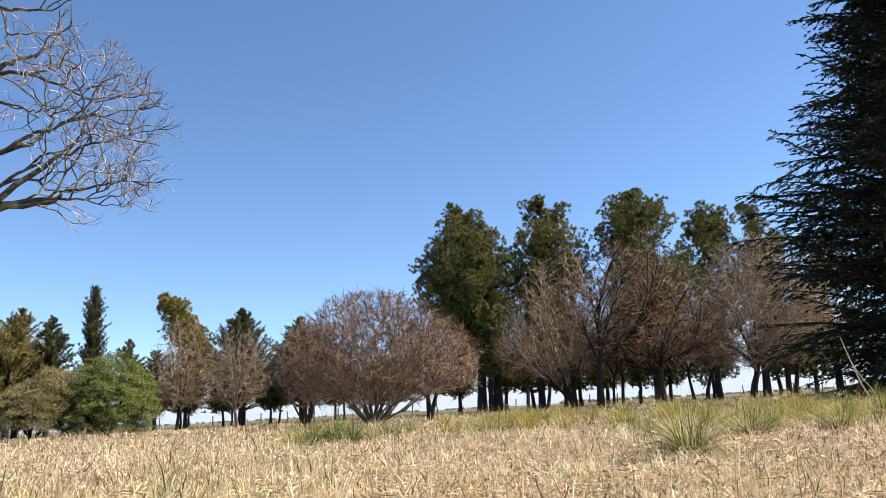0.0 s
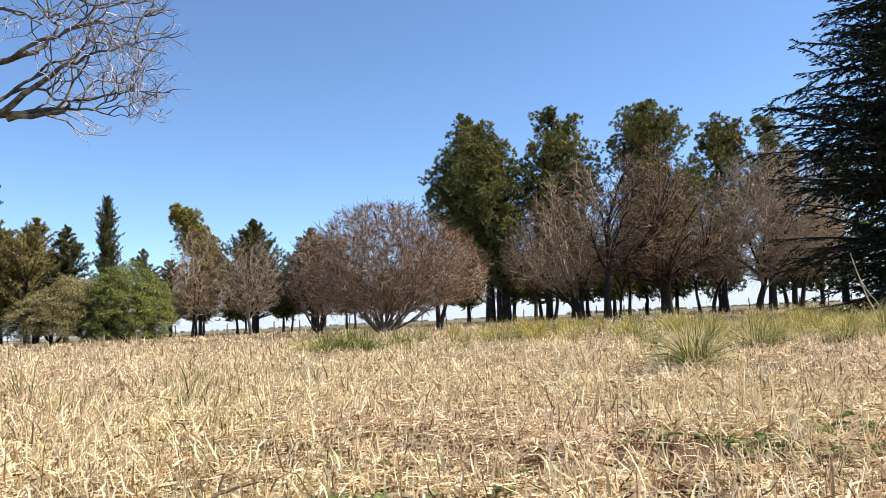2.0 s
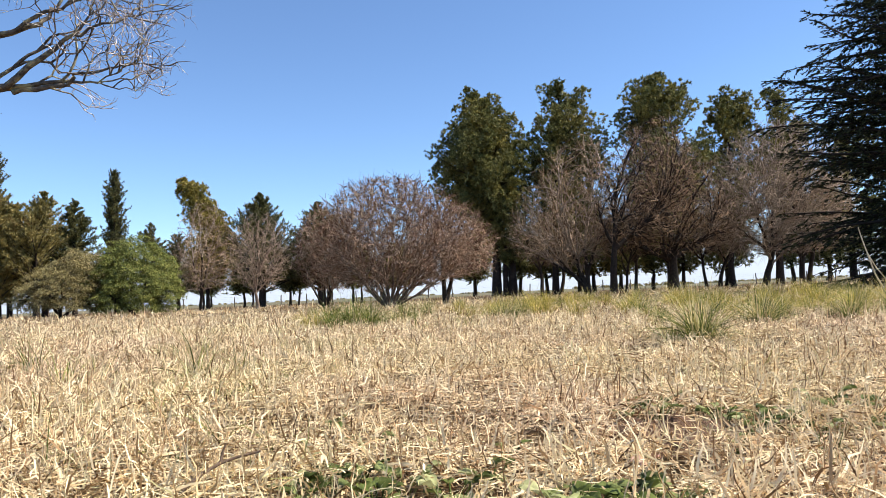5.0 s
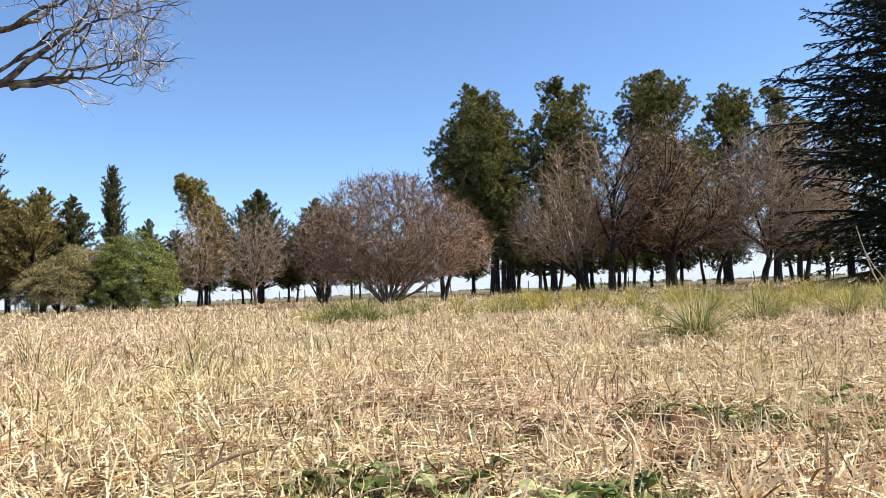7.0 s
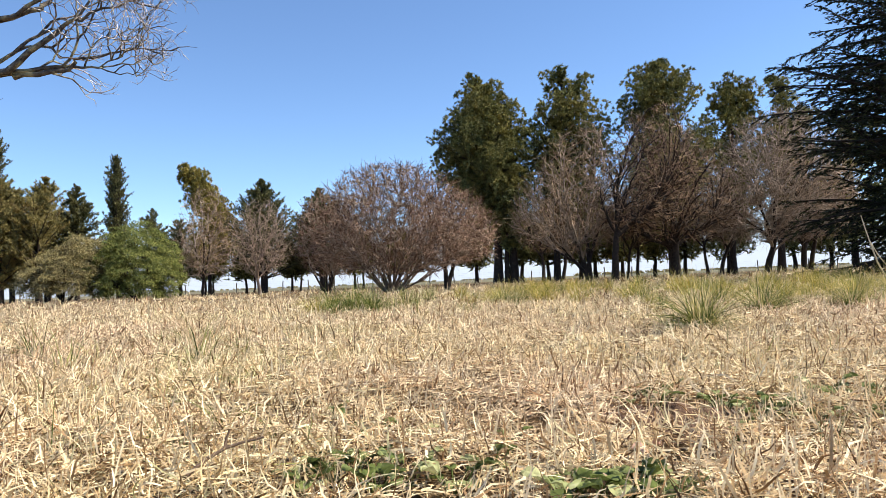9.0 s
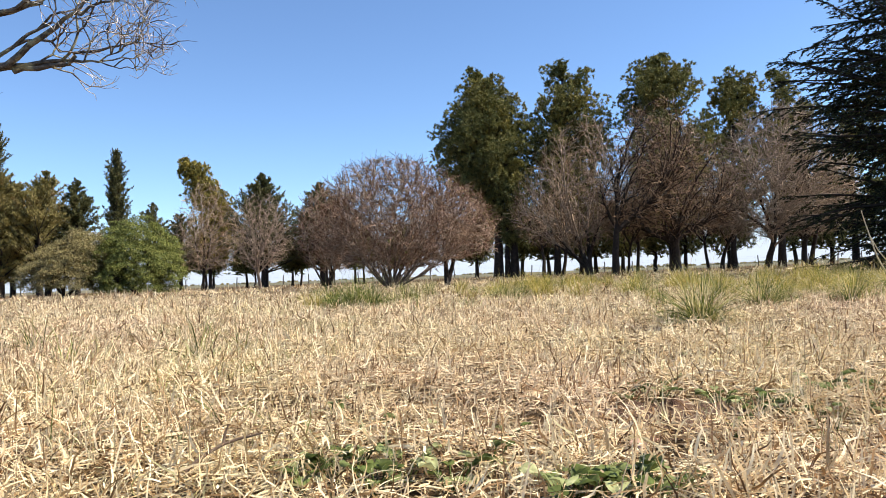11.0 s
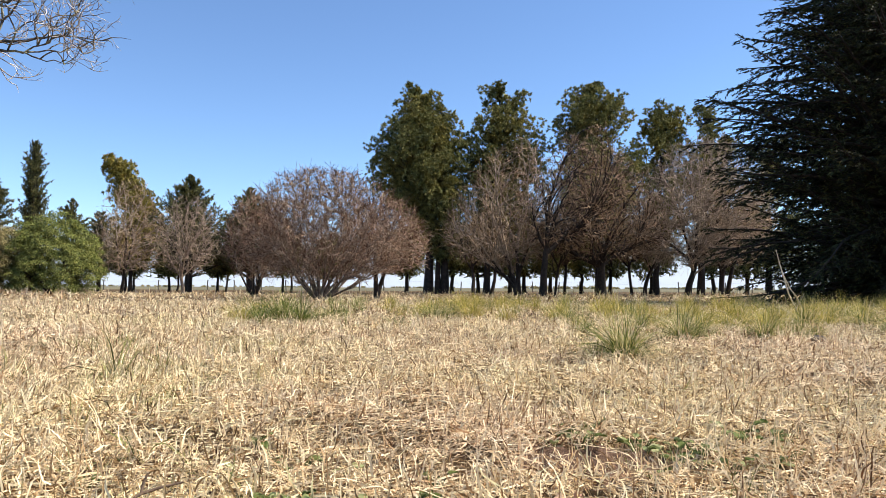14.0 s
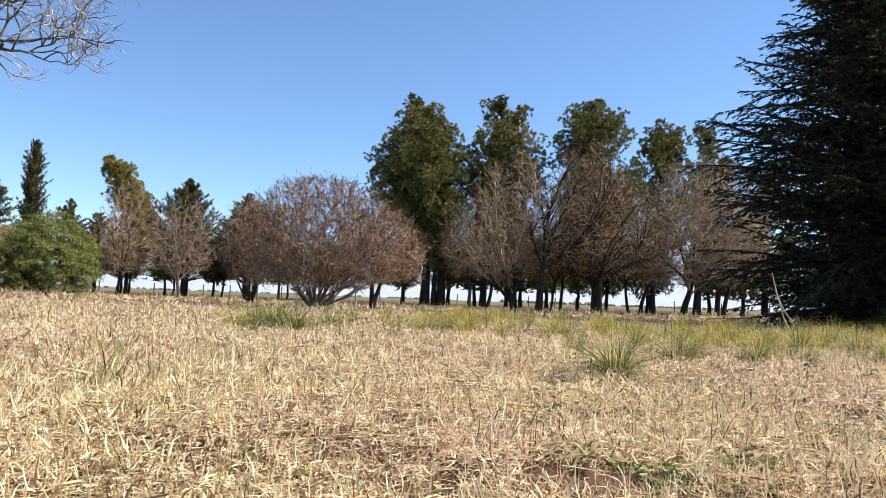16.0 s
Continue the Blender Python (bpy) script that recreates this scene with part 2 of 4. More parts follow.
def blades(rng, B, az, elev, droop, length, width, k, flat=0.5, curl=0.0):
    """Curved grass blades from the points B (n, 3)."""
    n = len(B)
    P, W = [B], []
    h = np.stack([np.cos(az), np.sin(az), 0 * az], 1)
    side = np.stack([-np.sin(az), np.cos(az), 0 * az], 1)
    twist = rng.uniform(-1, 1, n)[:, None]
    for j in range(k - 1):
        if curl:
            az = az + curl * rng.normal(size=n)
            h = np.stack([np.cos(az), np.sin(az), 0 * az], 1)
            elev = elev + 0.45 * curl * rng.normal(size=n)
        e = (elev - droop * (j / max(k - 2, 1)))[:, None]
        P.append(P[-1] + (h * np.cos(e) + np.array([0, 0, 1.0]) * np.sin(e)) * (length / (k - 1))[:, None])
        side = unit(side + 0.25 * rng.normal(size=side.shape) * flat)
    P = np.stack(P, 1)
    P[:, :, 2] = np.maximum(P[:, :, 2], B[:, 2:3] + 0.004)
    wide = unit(side + twist * np.array([0, 0, 0.8]))[:, None] * width[:, None, None] * 0.5
    prof = np.array([0.75, 1.0, 0.85, 0.55, 0.15])[np.linspace(0, 4, k).round().astype(int)][None, :, None]
    V = np.stack([P - wide * prof, P + wide * prof], 2).reshape(-1, 3)
    i = np.arange(n)[:, None] * 2 * k + 2 * np.arange(k - 1)[None]
    F = np.stack([i, i + 1, i + 3, i + 2], -1).reshape(-1, 4)
    return V, F


def tufts(rng, C, D, count, length, width, spread):
    """Narrow needle-like triangles, count round each point of C, along D."""
    C, D = np.repeat(C, count, 0), np.repeat(D, count, 0)
    d = unit(unit(D) + spread * rng.normal(size=D.shape))
    s = unit(np.cross(d, rng.normal(size=d.shape))) * (width * rng.uniform(0.7, 1.3, len(C)) * 0.5)[:, None]
    tip = C + d * (length * rng.uniform(0.6, 1.25, len(C)))[:, None]
    V = np.stack([C - s, C + s, tip], 1).reshape(-1, 3)
    return V, np.arange(len(V)).reshape(-1, 3)


def small_leaves(rng, C, N, size):
    """Pointed oval leaves at the points C that face about N."""
    n = len(C)
    nn = unit(unit(N) + 0.8 * rng.normal(size=(n, 3)))
    a = unit(np.cross(nn, rng.normal(size=(n, 3))))
    b = np.cross(nn, a)
    L = (size * rng.uniform(0.6, 1.4, n))[:, None]
    V = np.stack([C - a * L, C + b * L * 0.45, C + a * L, C - b * L * 0.45], 1).reshape(-1, 3)
    return V, np.arange(len(V)).reshape(-1, 4)


def land(x, y):
    """The height of the ground."""
    return (0.035 * np.sin(0.55 * x + 0.6) * np.sin(0.43 * y + 1.1) + 0.02 * np.sin(1.7 * x + 0.9 * y)
            + 0.05 * np.sin(0.11 * x + 2.0) * np.cos(0.09 * y)) * np.clip((y + 60) / 40, 0, 1) * np.clip((140 - y) / 60, 0, 1) * np.clip((np.hypot(x, y) - 5) / 14, 0, 1)


# ---- ground ----
def build_ground():
    edges = np.unique(np.r_[-3000, -1200, -500, -200, -120, np.linspace(-70, 70, 141), 120, 200, 500, 1200, 3000])
    ys = np.unique(np.r_[-800, -300, -100, np.linspace(-40, 90, 131), 120, 160, 250, 500, 1000, 2000, 4200])
    X, Y = np.meshgrid(edges, ys)
    V = np.stack([X, Y, land(X, Y)], -1).reshape(-1, 3)
    w = len(edges)
    i = (np.arange(len(ys) - 1)[:, None] * w + np.arange(w - 1)[None]).ravel()
    F = np.stack([i, i + 1, i + 1 + w, i + w], 1)
    ob = new("ground", mesh_of("ground", [(V, F)], GROUND, True))
    return tagged(ob, "gently uneven dry meadow ground with straw thatch", "ground", kind="structure")


build_ground()


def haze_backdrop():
    """A glowing band painted as pale haze over the edge of the plain, three kilometres off."""
    m, n, l = nodes_of("far_haze_glow")
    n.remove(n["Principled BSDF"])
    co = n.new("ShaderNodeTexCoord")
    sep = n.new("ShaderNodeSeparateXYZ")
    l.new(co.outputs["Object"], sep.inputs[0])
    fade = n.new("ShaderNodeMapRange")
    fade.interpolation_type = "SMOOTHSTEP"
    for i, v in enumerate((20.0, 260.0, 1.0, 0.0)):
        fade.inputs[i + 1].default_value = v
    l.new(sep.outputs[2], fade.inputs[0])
    # Emission stands in for bright hazy air and fades out upwards.
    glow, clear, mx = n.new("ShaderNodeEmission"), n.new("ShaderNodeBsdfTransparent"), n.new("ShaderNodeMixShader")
    glow.inputs[0].default_value, glow.inputs[1].default_value = (0.80, 0.88, 1.0, 1), HAZE_GLOW
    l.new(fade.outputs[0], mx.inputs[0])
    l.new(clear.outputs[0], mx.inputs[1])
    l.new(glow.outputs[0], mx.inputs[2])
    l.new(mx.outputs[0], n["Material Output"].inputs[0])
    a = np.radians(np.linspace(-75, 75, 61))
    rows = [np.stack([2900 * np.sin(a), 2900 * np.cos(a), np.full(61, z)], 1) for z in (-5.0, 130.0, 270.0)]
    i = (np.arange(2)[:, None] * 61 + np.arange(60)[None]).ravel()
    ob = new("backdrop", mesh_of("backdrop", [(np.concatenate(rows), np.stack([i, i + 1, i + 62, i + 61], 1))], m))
    return tagged(ob, "glowing band painted as pale hazy sky low over the far plain", "sky", kind="structure")


HAZE_GLOW = 0.56
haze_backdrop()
EARTH = np.array([0.455, 2.50])            # a bare patch of soil


# ---- trees without leaves ----
def profile_at(rows, z):
    zs = [r[0] for r in rows]
    return np.stack([np.interp(z, zs, [r[j] for r in rows]) for j in (1, 2)], -1)


def crown_points(rng, rows, n, lo, hi, deep=0.9, thin_top=0.0):
    """Evenly strewn points in a crown whose outline is rows of (z, sideways shift, radius), between the fractions lo and hi of its radius."""
    q = (np.arange(n)[:, None] * np.array([0.8191725134, 0.6710436067, 0.5497004779]) + rng.uniform(0, 1, 3)) % 1.0
    fine = np.linspace(rows[0][0], rows[-1][0], 200)
    share = np.cumsum((profile_at(rows, fine)[:, 1] ** 1.6 + 1e-3) * np.linspace(1, 1 - thin_top, 200))
    z = np.interp(q[:, 0], share / share[-1], fine)
    pr = profile_at(rows, z)
    a = 2 * np.pi * q[:, 1]
    r = pr[:, 1] * np.sqrt(lo * lo + (hi * hi - lo * lo) * q[:, 2])
    return np.stack([pr[:, 0] + r * np.cos(a), deep * r * np.sin(a), z], 1) + 0.03 * pr[:, 1:] * rng.normal(size=(n, 3))


def reach(rng, P, R, targets, k, wiggle, thin, least, skip=1, sweep=0.5):
    """Branches from the best placed points of the lines P (n, m, 3) out to the targets; they leave along their parent and wander."""
    T = unit(np.gradient(P, axis=1))[:, skip:].reshape(-1, 3)
    H, r = P[:, skip:].reshape(-1, 3), R[:, skip:].reshape(-1)
    pick = []
    for block in np.array_split(targets, max(1, len(targets) * len(H) // 400000)):
        d = block[:, None] - H[None]
        dist = np.linalg.norm(d, axis=2)
        cos = (d * T[None]).sum(2) / np.maximum(dist, 1e-6)
        pick.append((dist * (2.7 - 1.7 * cos) + 0.15 * np.abs(rng.normal(size=dist.shape)) * dist).argmin(1))
    j = np.concatenate(pick)
    S, t = H[j], T[j]
    d = targets - S
    L = np.linalg.norm(d, axis=1, keepdims=True)
    M = S + (t * sweep + unit(d) * (1 - sweep)) * L * 0.55
    s = np.linspace(0, 1, k)[None, :, None]
    out = S[:, None] * (1 - s) ** 2 + 2 * M[:, None] * s * (1 - s) + targets[:, None] * s * s
    out = out + wiggle * np.minimum(L, 1.2)[:, None] * rng.normal(size=out.shape) * (s > 0)
    r0 = np.maximum(r[j] * thin * rng.uniform(0.75, 1.1, len(j)), least)
    return out, tapered(r0, np.maximum(r0 * 0.45, least * 0.6), k)


def bare_tree(name, base, seed, stems, rows, counts, label, bark, twig, group="", least=0.009, wiggle=0.05, twigs=5, twig_length=0.4, lo=0.25, up=0.05, stem_bark=None, thin_top=0.6):
    """stems: (dx, dy, dz, length, radius, height of the foot); rows: the crown's outline; counts: limbs, branches and branchlets that fill it."""
    rng = np.random.default_rng(seed)
    tree = thing(name, base, label, "tree", group)
    st = np.array(stems, float)
    S, D = np.zeros((len(st), 3)), unit(st[:, :3])
    S[:, 2] = st[:, 5] - 0.1
    P = grow(rng, S, D, st[:, 3], 9, 0.06, 0.02)
    for m in np.flatnonzero(st[:, 5] > 0.3):
        foot = [np.interp(st[m, 5], P[0, :, 2], P[0, :, axis]) for axis in range(3)]
        P[m] += np.array(foot) - P[m, 0]
    R = tapered(st[:, 4], st[:, 4] * 0.55, 9) * (1 + 0.3 * np.exp(-np.arange(9) * 1.6)[None] * (st[:, 5:6] < 0.3))
    # Stems default to the dark bark, with the crown's shade in its colour.
    for line, r in zip(P, R):
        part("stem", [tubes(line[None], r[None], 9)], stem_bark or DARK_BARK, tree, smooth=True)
    P1, R1 = reach(rng, P, R, crown_points(rng, rows, counts[0], 0.45, 0.9), 9, wiggle * 0.4, 0.5, least * 2.4, 4)
    for line, r in zip(P1, R1):
        part("limb", [tubes(line[None], r[None], 6)], bark, tree, smooth=True)
    P2, R2 = reach(rng, np.concatenate([P1, P]), np.concatenate([R1, R]), crown_points(rng, rows, counts[1], lo, 1.0, 0.9, thin_top * 0.7), 7, wiggle * 0.75, 0.66, least * 1.9, 3)
    P3, R3 = reach(rng, np.concatenate([P2, P1[:, [0, 2, 3, 4, 5, 6, 8]]]), np.concatenate([R2, R1[:, [0, 2, 3, 4, 5, 6, 8]]]), crown_points(rng, rows, counts[2], lo, 1.06, 0.9, thin_top), 5, wiggle, 0.72, least * 1.25, 2)
    s4, d4, who, f = fork(rng, P3, twigs, 0.2, 1.0, 12, 42)
    P4 = grow(rng, s4, d4 + [0, 0, up], twig_length * rng.uniform(0.4, 1.2, len(s4)), 3, wiggle * 3.5, up)
    s5, d5, who5, f = fork(rng, P2, 3, 0.3, 1.0, 25, 65)
    P5 = grow(rng, s5, d5, 0.8 * twig_length * rng.uniform(0.5, 1.3, len(s5)), 3, wiggle * 3.5, up)
    half = rng.uniform(0, 1, len(P3)) < 0.45
    part("branchwork", [tubes(P2, R2, 4), tubes(P3[half], R3[half], 3)], bark, tree, smooth=True, kind="stuff")
    part("crown", [tubes(P3[~half], R3[~half], 3)] + [tubes(p, tapered(np.full(len(p), least * 0.85), np.full(len(p), least * 0.45), 3), 3) for p in (P4, P5)], twig, tree, "fine bare twigs", kind="stuff")
    return tree


def fan(rng, n, tilt_lo, tilt_hi, length, radius, az0=0.0, az1=360.0, foot=0.0):
    out = []
    for i in range(n):
        az = radians(az0 + (az1 - az0) * (i + rng.uniform(0.1, 0.9)) / n)
        ti = radians(rng.uniform(tilt_lo, tilt_hi))
        out.append((math.sin(ti) * math.cos(az), math.sin(ti) * math.sin(az), math.cos(ti), length * rng.uniform(0.8, 1.15), radius * rng.uniform(0.7, 1.2), foot))
    return out


rs = np.random.default_rng(3)
ORCHARD = "bare spreading trees"
bare_tree("bare_bush_tree", (-3.02, 26, 0), 11, fan(rs, 7, 6, 32, 1.1, 0.065) + fan(rs, 12, 40, 70, 1.25, 0.055),
          [(0.55, 0.1, 0.9), (0.9, 0.35, 2.1), (1.3, 0.42, 2.75), (1.7, 0.42, 2.98), (2.3, 0.45, 2.95), (2.9, 0.42, 2.7), (3.4, 0.3, 2.35), (3.8, 0.08, 1.95), (4.2, 0.0, 1.45), (4.5, 0.1, 0.8)],
          (70, 600, 2500), "broad leafless many-stemmed tree with reddish twigs", GREY_BARK, TWIG_RED, ORCHARD, 0.0088, 0.075, 4, 0.32, 0.2, 0.12, STEM_BARK, -0.25)
bare_tree("bare_bush_tree", (-6.55, 32.5, 0), 12, fan(rs, 8, 8, 40, 1.1, 0.06),
          [(0.8, 0.1, 0.7), (1.5, 0.2, 1.45), (2.5, 0.2, 1.6), (3.5, 0.25, 1.45), (4.2, 0.3, 1.05), (4.55, 0.25, 0.5)],
          (26, 180, 800), "smaller leafless tree with reddish-brown twigs behind the broad one", SUNLIT_LIMB_BARK, TWIG_RED, ORCHARD, 0.0105, 0.07, 4, 0.36, 0.15, 0.1)
bare_tree("bare_bush_tree", (-1.34, 31, 0), 13, [(-0.12, 0, 1, 1.3, 0.13, 0), (0.22, 0.1, 1, 1.3, 0.12, 0)] + fan(rs, 5, 20, 60, 0.9, 0.06, foot=0.9),
          [(1.0, 0.13, 1.0), (1.4, 0.29, 1.7), (1.9, 0.25, 1.95), (2.6, 0.25, 1.9), (3.5, 0.2, 1.5), (4.0, 0.3, 0.9)],
          (26, 190, 850), "leafless tree with two short dark trunks and reddish twigs", SUNLIT_LIMB_BARK, TWIG_RED, ORCHARD, 0.0105, 0.07, 4, 0.36, 0.15, 0.08)
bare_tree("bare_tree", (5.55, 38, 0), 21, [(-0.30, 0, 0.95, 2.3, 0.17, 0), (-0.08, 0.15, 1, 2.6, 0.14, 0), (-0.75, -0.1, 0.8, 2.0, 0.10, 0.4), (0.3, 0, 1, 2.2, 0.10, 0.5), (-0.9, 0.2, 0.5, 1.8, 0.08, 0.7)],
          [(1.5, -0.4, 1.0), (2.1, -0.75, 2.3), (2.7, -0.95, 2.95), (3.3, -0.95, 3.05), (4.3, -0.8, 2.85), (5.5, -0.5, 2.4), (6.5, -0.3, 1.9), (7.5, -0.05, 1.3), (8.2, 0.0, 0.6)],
          (42, 270, 820), "leafless tree with several stems leaning out from the foot", SUNLIT_LIMB_BARK, TWIG_GREY, ORCHARD, 0.0115, 0.045, 3, 0.55, 0.15, 0.06)
bare_tree("bare_tree", (6.45, 36, 0), 22, [(0.02, 0, 1, 2.7, 0.20, 0), (0.8, 0.1, 0.75, 2.6, 0.13, 2.1), (0.05, 0.15, 1, 2.0, 0.12, 2.4), (-0.5, 0, 0.8, 1.6, 0.09, 2.3)],
          [(2.5, 0.8, 1.4), (3.2, 1.2, 1.95), (4.2, 1.5, 2.3), (5.2, 1.8, 2.25), (6.6, 2.0, 1.9), (7.5, 2.2, 1.45), (8.3, 2.3, 0.8)],
          (40, 260, 700), "leafless tree with a dark forked trunk", DARK_BARK, TWIG_BROWNISH, ORCHARD, 0.0115, 0.055, 3, 0.5, 0.15, 0.05)
bare_tree("bare_tree", (9.73, 38, 0), 23, [(0, 0, 1, 2.4, 0.27, 0), (-0.8, 0, 0.55, 2.2, 0.11, 1.5), (0.8, 0.1, 0.5, 1.9, 0.10, 1.6), (0.1, 0.2, 1, 2.2, 0.13, 2.0), (-0.3, -0.3, 0.9, 2.0, 0.11, 2.0)],
          [(1.9, 0.2, 1.7), (2.4, 0.25, 2.5), (3.0, 0.3, 2.95), (4.0, 0.35, 2.95), (5.2, 0.4, 2.5), (6.5, 0.5, 1.7), (7.7, 0.7, 0.7)],
          (42, 290, 900), "leafless tree with a stout dark trunk and dense crown", DARK_BARK, TWIG_DARK, ORCHARD, 0.0115, 0.06, 3, 0.5, 0.15, 0.04)
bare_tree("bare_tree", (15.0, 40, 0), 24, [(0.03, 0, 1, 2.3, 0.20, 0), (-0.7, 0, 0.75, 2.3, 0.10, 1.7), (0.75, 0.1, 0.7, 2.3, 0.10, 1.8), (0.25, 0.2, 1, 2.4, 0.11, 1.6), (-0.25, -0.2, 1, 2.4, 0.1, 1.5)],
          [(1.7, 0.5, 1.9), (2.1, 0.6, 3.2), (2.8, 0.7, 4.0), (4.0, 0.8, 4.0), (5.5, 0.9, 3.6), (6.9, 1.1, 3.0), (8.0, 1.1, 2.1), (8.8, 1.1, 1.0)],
          (90, 620, 1800), "wide leafless tree with pale grey-brown twigs", SUNLIT_LIMB_BARK, TWIG_PALE_BROWN, ORCHARD, 0.0115, 0.035, 3, 0.6, 0.15, 0.08)
bare_tree("bare_tree", (17.3, 41, 0), 27, [(0, 0, 1, 2.4, 0.18, 0), (-0.5, 0.2, 0.9, 1.8, 0.09, 1.5), (0.6, 0, 0.8, 1.8, 0.09, 1.5)],
          [(1.8, 0.2, 1.4), (2.6, 0.4, 2.4), (4.0, 0.4, 2.6), (5.6, 0.5, 2.0), (6.9, 0.6, 0.9)],
          (24, 150, 420), "leafless tree with a dark trunk half hidden by its neighbour", DARK_BARK, TWIG_GREY, ORCHARD, 0.0125, 0.045, 3, 0.55, 0.15, 0.05)
bare_tree("bare_tree", (-16.9, 45, 0), 25, [(0, 0, 1, 3.4, 0.10, 0), (0.3, 0.1, 0.9, 2.4, 0.06, 0.9), (-0.4, 0, 0.9, 2.2, 0.06, 0.9)],
          [(1.3, 0.3, 1.2), (2.1, 0.35, 2.0), (3.3, 0.35, 2.15), (4.6, 0.35, 1.9), (5.8, 0.3, 1.3), (6.8, 0.3, 0.5)],
          (32, 180, 480), "upright leafless tree with light brown twigs", SUNLIT_LIMB_BARK, TWIG_GREY, ORCHARD, 0.0115, 0.04, 3, 0.5, 0.12, 0.08)
bare_tree("bare_tree", (-13.0, 44, 0), 26, [(0, 0, 1, 2.0, 0.11, 0)] + fan(rs, 6, 15, 50, 1.2, 0.05, foot=0.9),
          [(1.2, 0.1, 0.9), (1.9, 0.15, 1.5), (2.7, 0.2, 1.8), (3.8, 0.2, 1.75), (4.8, 0.2, 1.45), (5.7, 0.15, 0.7)],
          (28, 170, 480), "small leafless tree with grey-brown twigs and a whitish trunk", GREY_BARK, TWIG_PALE_BROWN, ORCHARD, 0.0105, 0.045, 3, 0.42, 0.12, 0.06, GREY_BARK)
for n, (x, y, h, r, lean) in enumerate(((7.6, 39, 5.0, 0.08, 0.12), (8.3, 40, 5.2, 0.10, 0.1), (12.9, 43, 5.4, 0.10, -0.12), (13.6, 43, 5.2, 0.13, 0.1), (18.5, 43, 5.6, 0.15, 0.05), (3.6, 42, 4.8, 0.12, -0.05), (4.7, 43, 4.8, 0.12, 0.05))):
    bare_tree("bare_tree", (x, y, 0), 400 + n, [(lean, 0, 1, h * 0.45, r, 0), (0.6 + lean, 0.2, 0.8, h * 0.25, r * 0.5, h * 0.33), (-0.6 + lean, -0.2, 0.8, h * 0.25, r * 0.5, h * 0.3)],
              [(h * 0.36, 0, 0.8), (h * 0.5, 0, 1.5), (h * 0.75, 0, 1.6), (h * 0.95, 0, 0.9), (h * 1.05, 0, 0.3)], (10, 50, 170),
              "slim leafless tree with a dark trunk between larger ones", DARK_BARK, TWIG_DARK, ORCHARD, 0.0125, 0.06, 4, 0.45, 0.1, 0.03)


# ---- pines ----
def pine(base, seed, rows, trunks, boughs, label, group, leaf=PINE_NEEDLE, name="pine_tree", shoots=22, tuft=0.2, needles=18, gaps=-0.24):
    """rows: (z, sideways shift, radius) of the crown from below upwards; trunks: (dx, lean, radius). Each shoot ends in a brush of needles."""
    rng = np.random.default_rng(seed)
    tree = thing(name, base, label, "tree", group)
    top = rows[-1][0]
    for dx, lean, r in trunks:
        z = np.linspace(-0.1, top * 0.93, 9)
        c = profile_at(rows, z)[:, 0] * np.clip(z / top, 0, 1) ** 1.2
        P = np.stack([dx + lean * z / top + c + 0.04 * rng.normal(size=9), 0.05 * rng.normal(size=9), z], 1)
        part("trunk", [tubes(P[None], (r * 0.85 * (1 - 0.85 * z / top) * (1 + 0.15 * np.exp(-z * 3)))[None], 9)], PINE_BARK, tree, smooth=True)
    C = crown_points(rng, rows, int(boughs * 1.45), 0.3, 1.0, 1.0)
    C = C[np.array([noise.noise(Vector(c * 0.55 + seed)) for c in C]) > gaps]
    n = len(C)
    shift = profile_at(rows, C[:, 2])[:, 0]
    far = np.hypot(C[:, 0] - shift, C[:, 1])
    zf = np.maximum(C[:, 2] - rng.uniform(0.25, 0.6, n) * far - 0.3, 1.3)
    A = np.stack([profile_at(rows, zf)[:, 0] * np.clip(zf / top, 0, 1) ** 0.5, 0 * zf, zf], 1)
    s = np.linspace(0, 1, 6)[None, :, None]
    PL = A[:, None] * (1 - s) + C[:, None] * s + np.array([0, 0, -0.12]) * far[:, None, None] * 4 * s * (1 - s) + 0.04 * rng.normal(size=(n, 6, 3)) * s
    part("branchwork", [tubes(PL, tapered(0.02 + 0.009 * far, np.full(n, 0.010), 6), 3)], PINE_BARK, tree, smooth=True, kind="stuff")
    # every bough carries a rounded head of needle brushes, fuller above than below
    d = unit(rng.normal(size=(n, shoots, 3)) + [0, 0, 0.35])
    head = rng.uniform(0.36, 0.76, n) * np.clip(0.55 + 0.2 * profile_at(rows, C[:, 2])[:, 1], 0.6, 1.05)
    tip = C[:, None] + d * (head[:, None] * rng.uniform(0.45, 1.0, (n, shoots)) ** 0.6)[..., None] * [1, 1, 0.8]
    inner = (PL[:, 2:5] + 0.15 * rng.normal(size=(n, 3, 3))).reshape(-1, 3)
    part("crown", [tufts(rng, tip.reshape(-1, 3), (d + [0, 0, 0.7]).reshape(-1, 3), needles, tuft, tuft * 0.3, 0.85),
                   tufts(rng, inner, np.tile([0, 0, 1.0], (len(inner), 1)), needles, 0.42, 0.12, 1.2)], leaf, tree, "dense brushes of dark green needles", kind="stuff")
    return tree


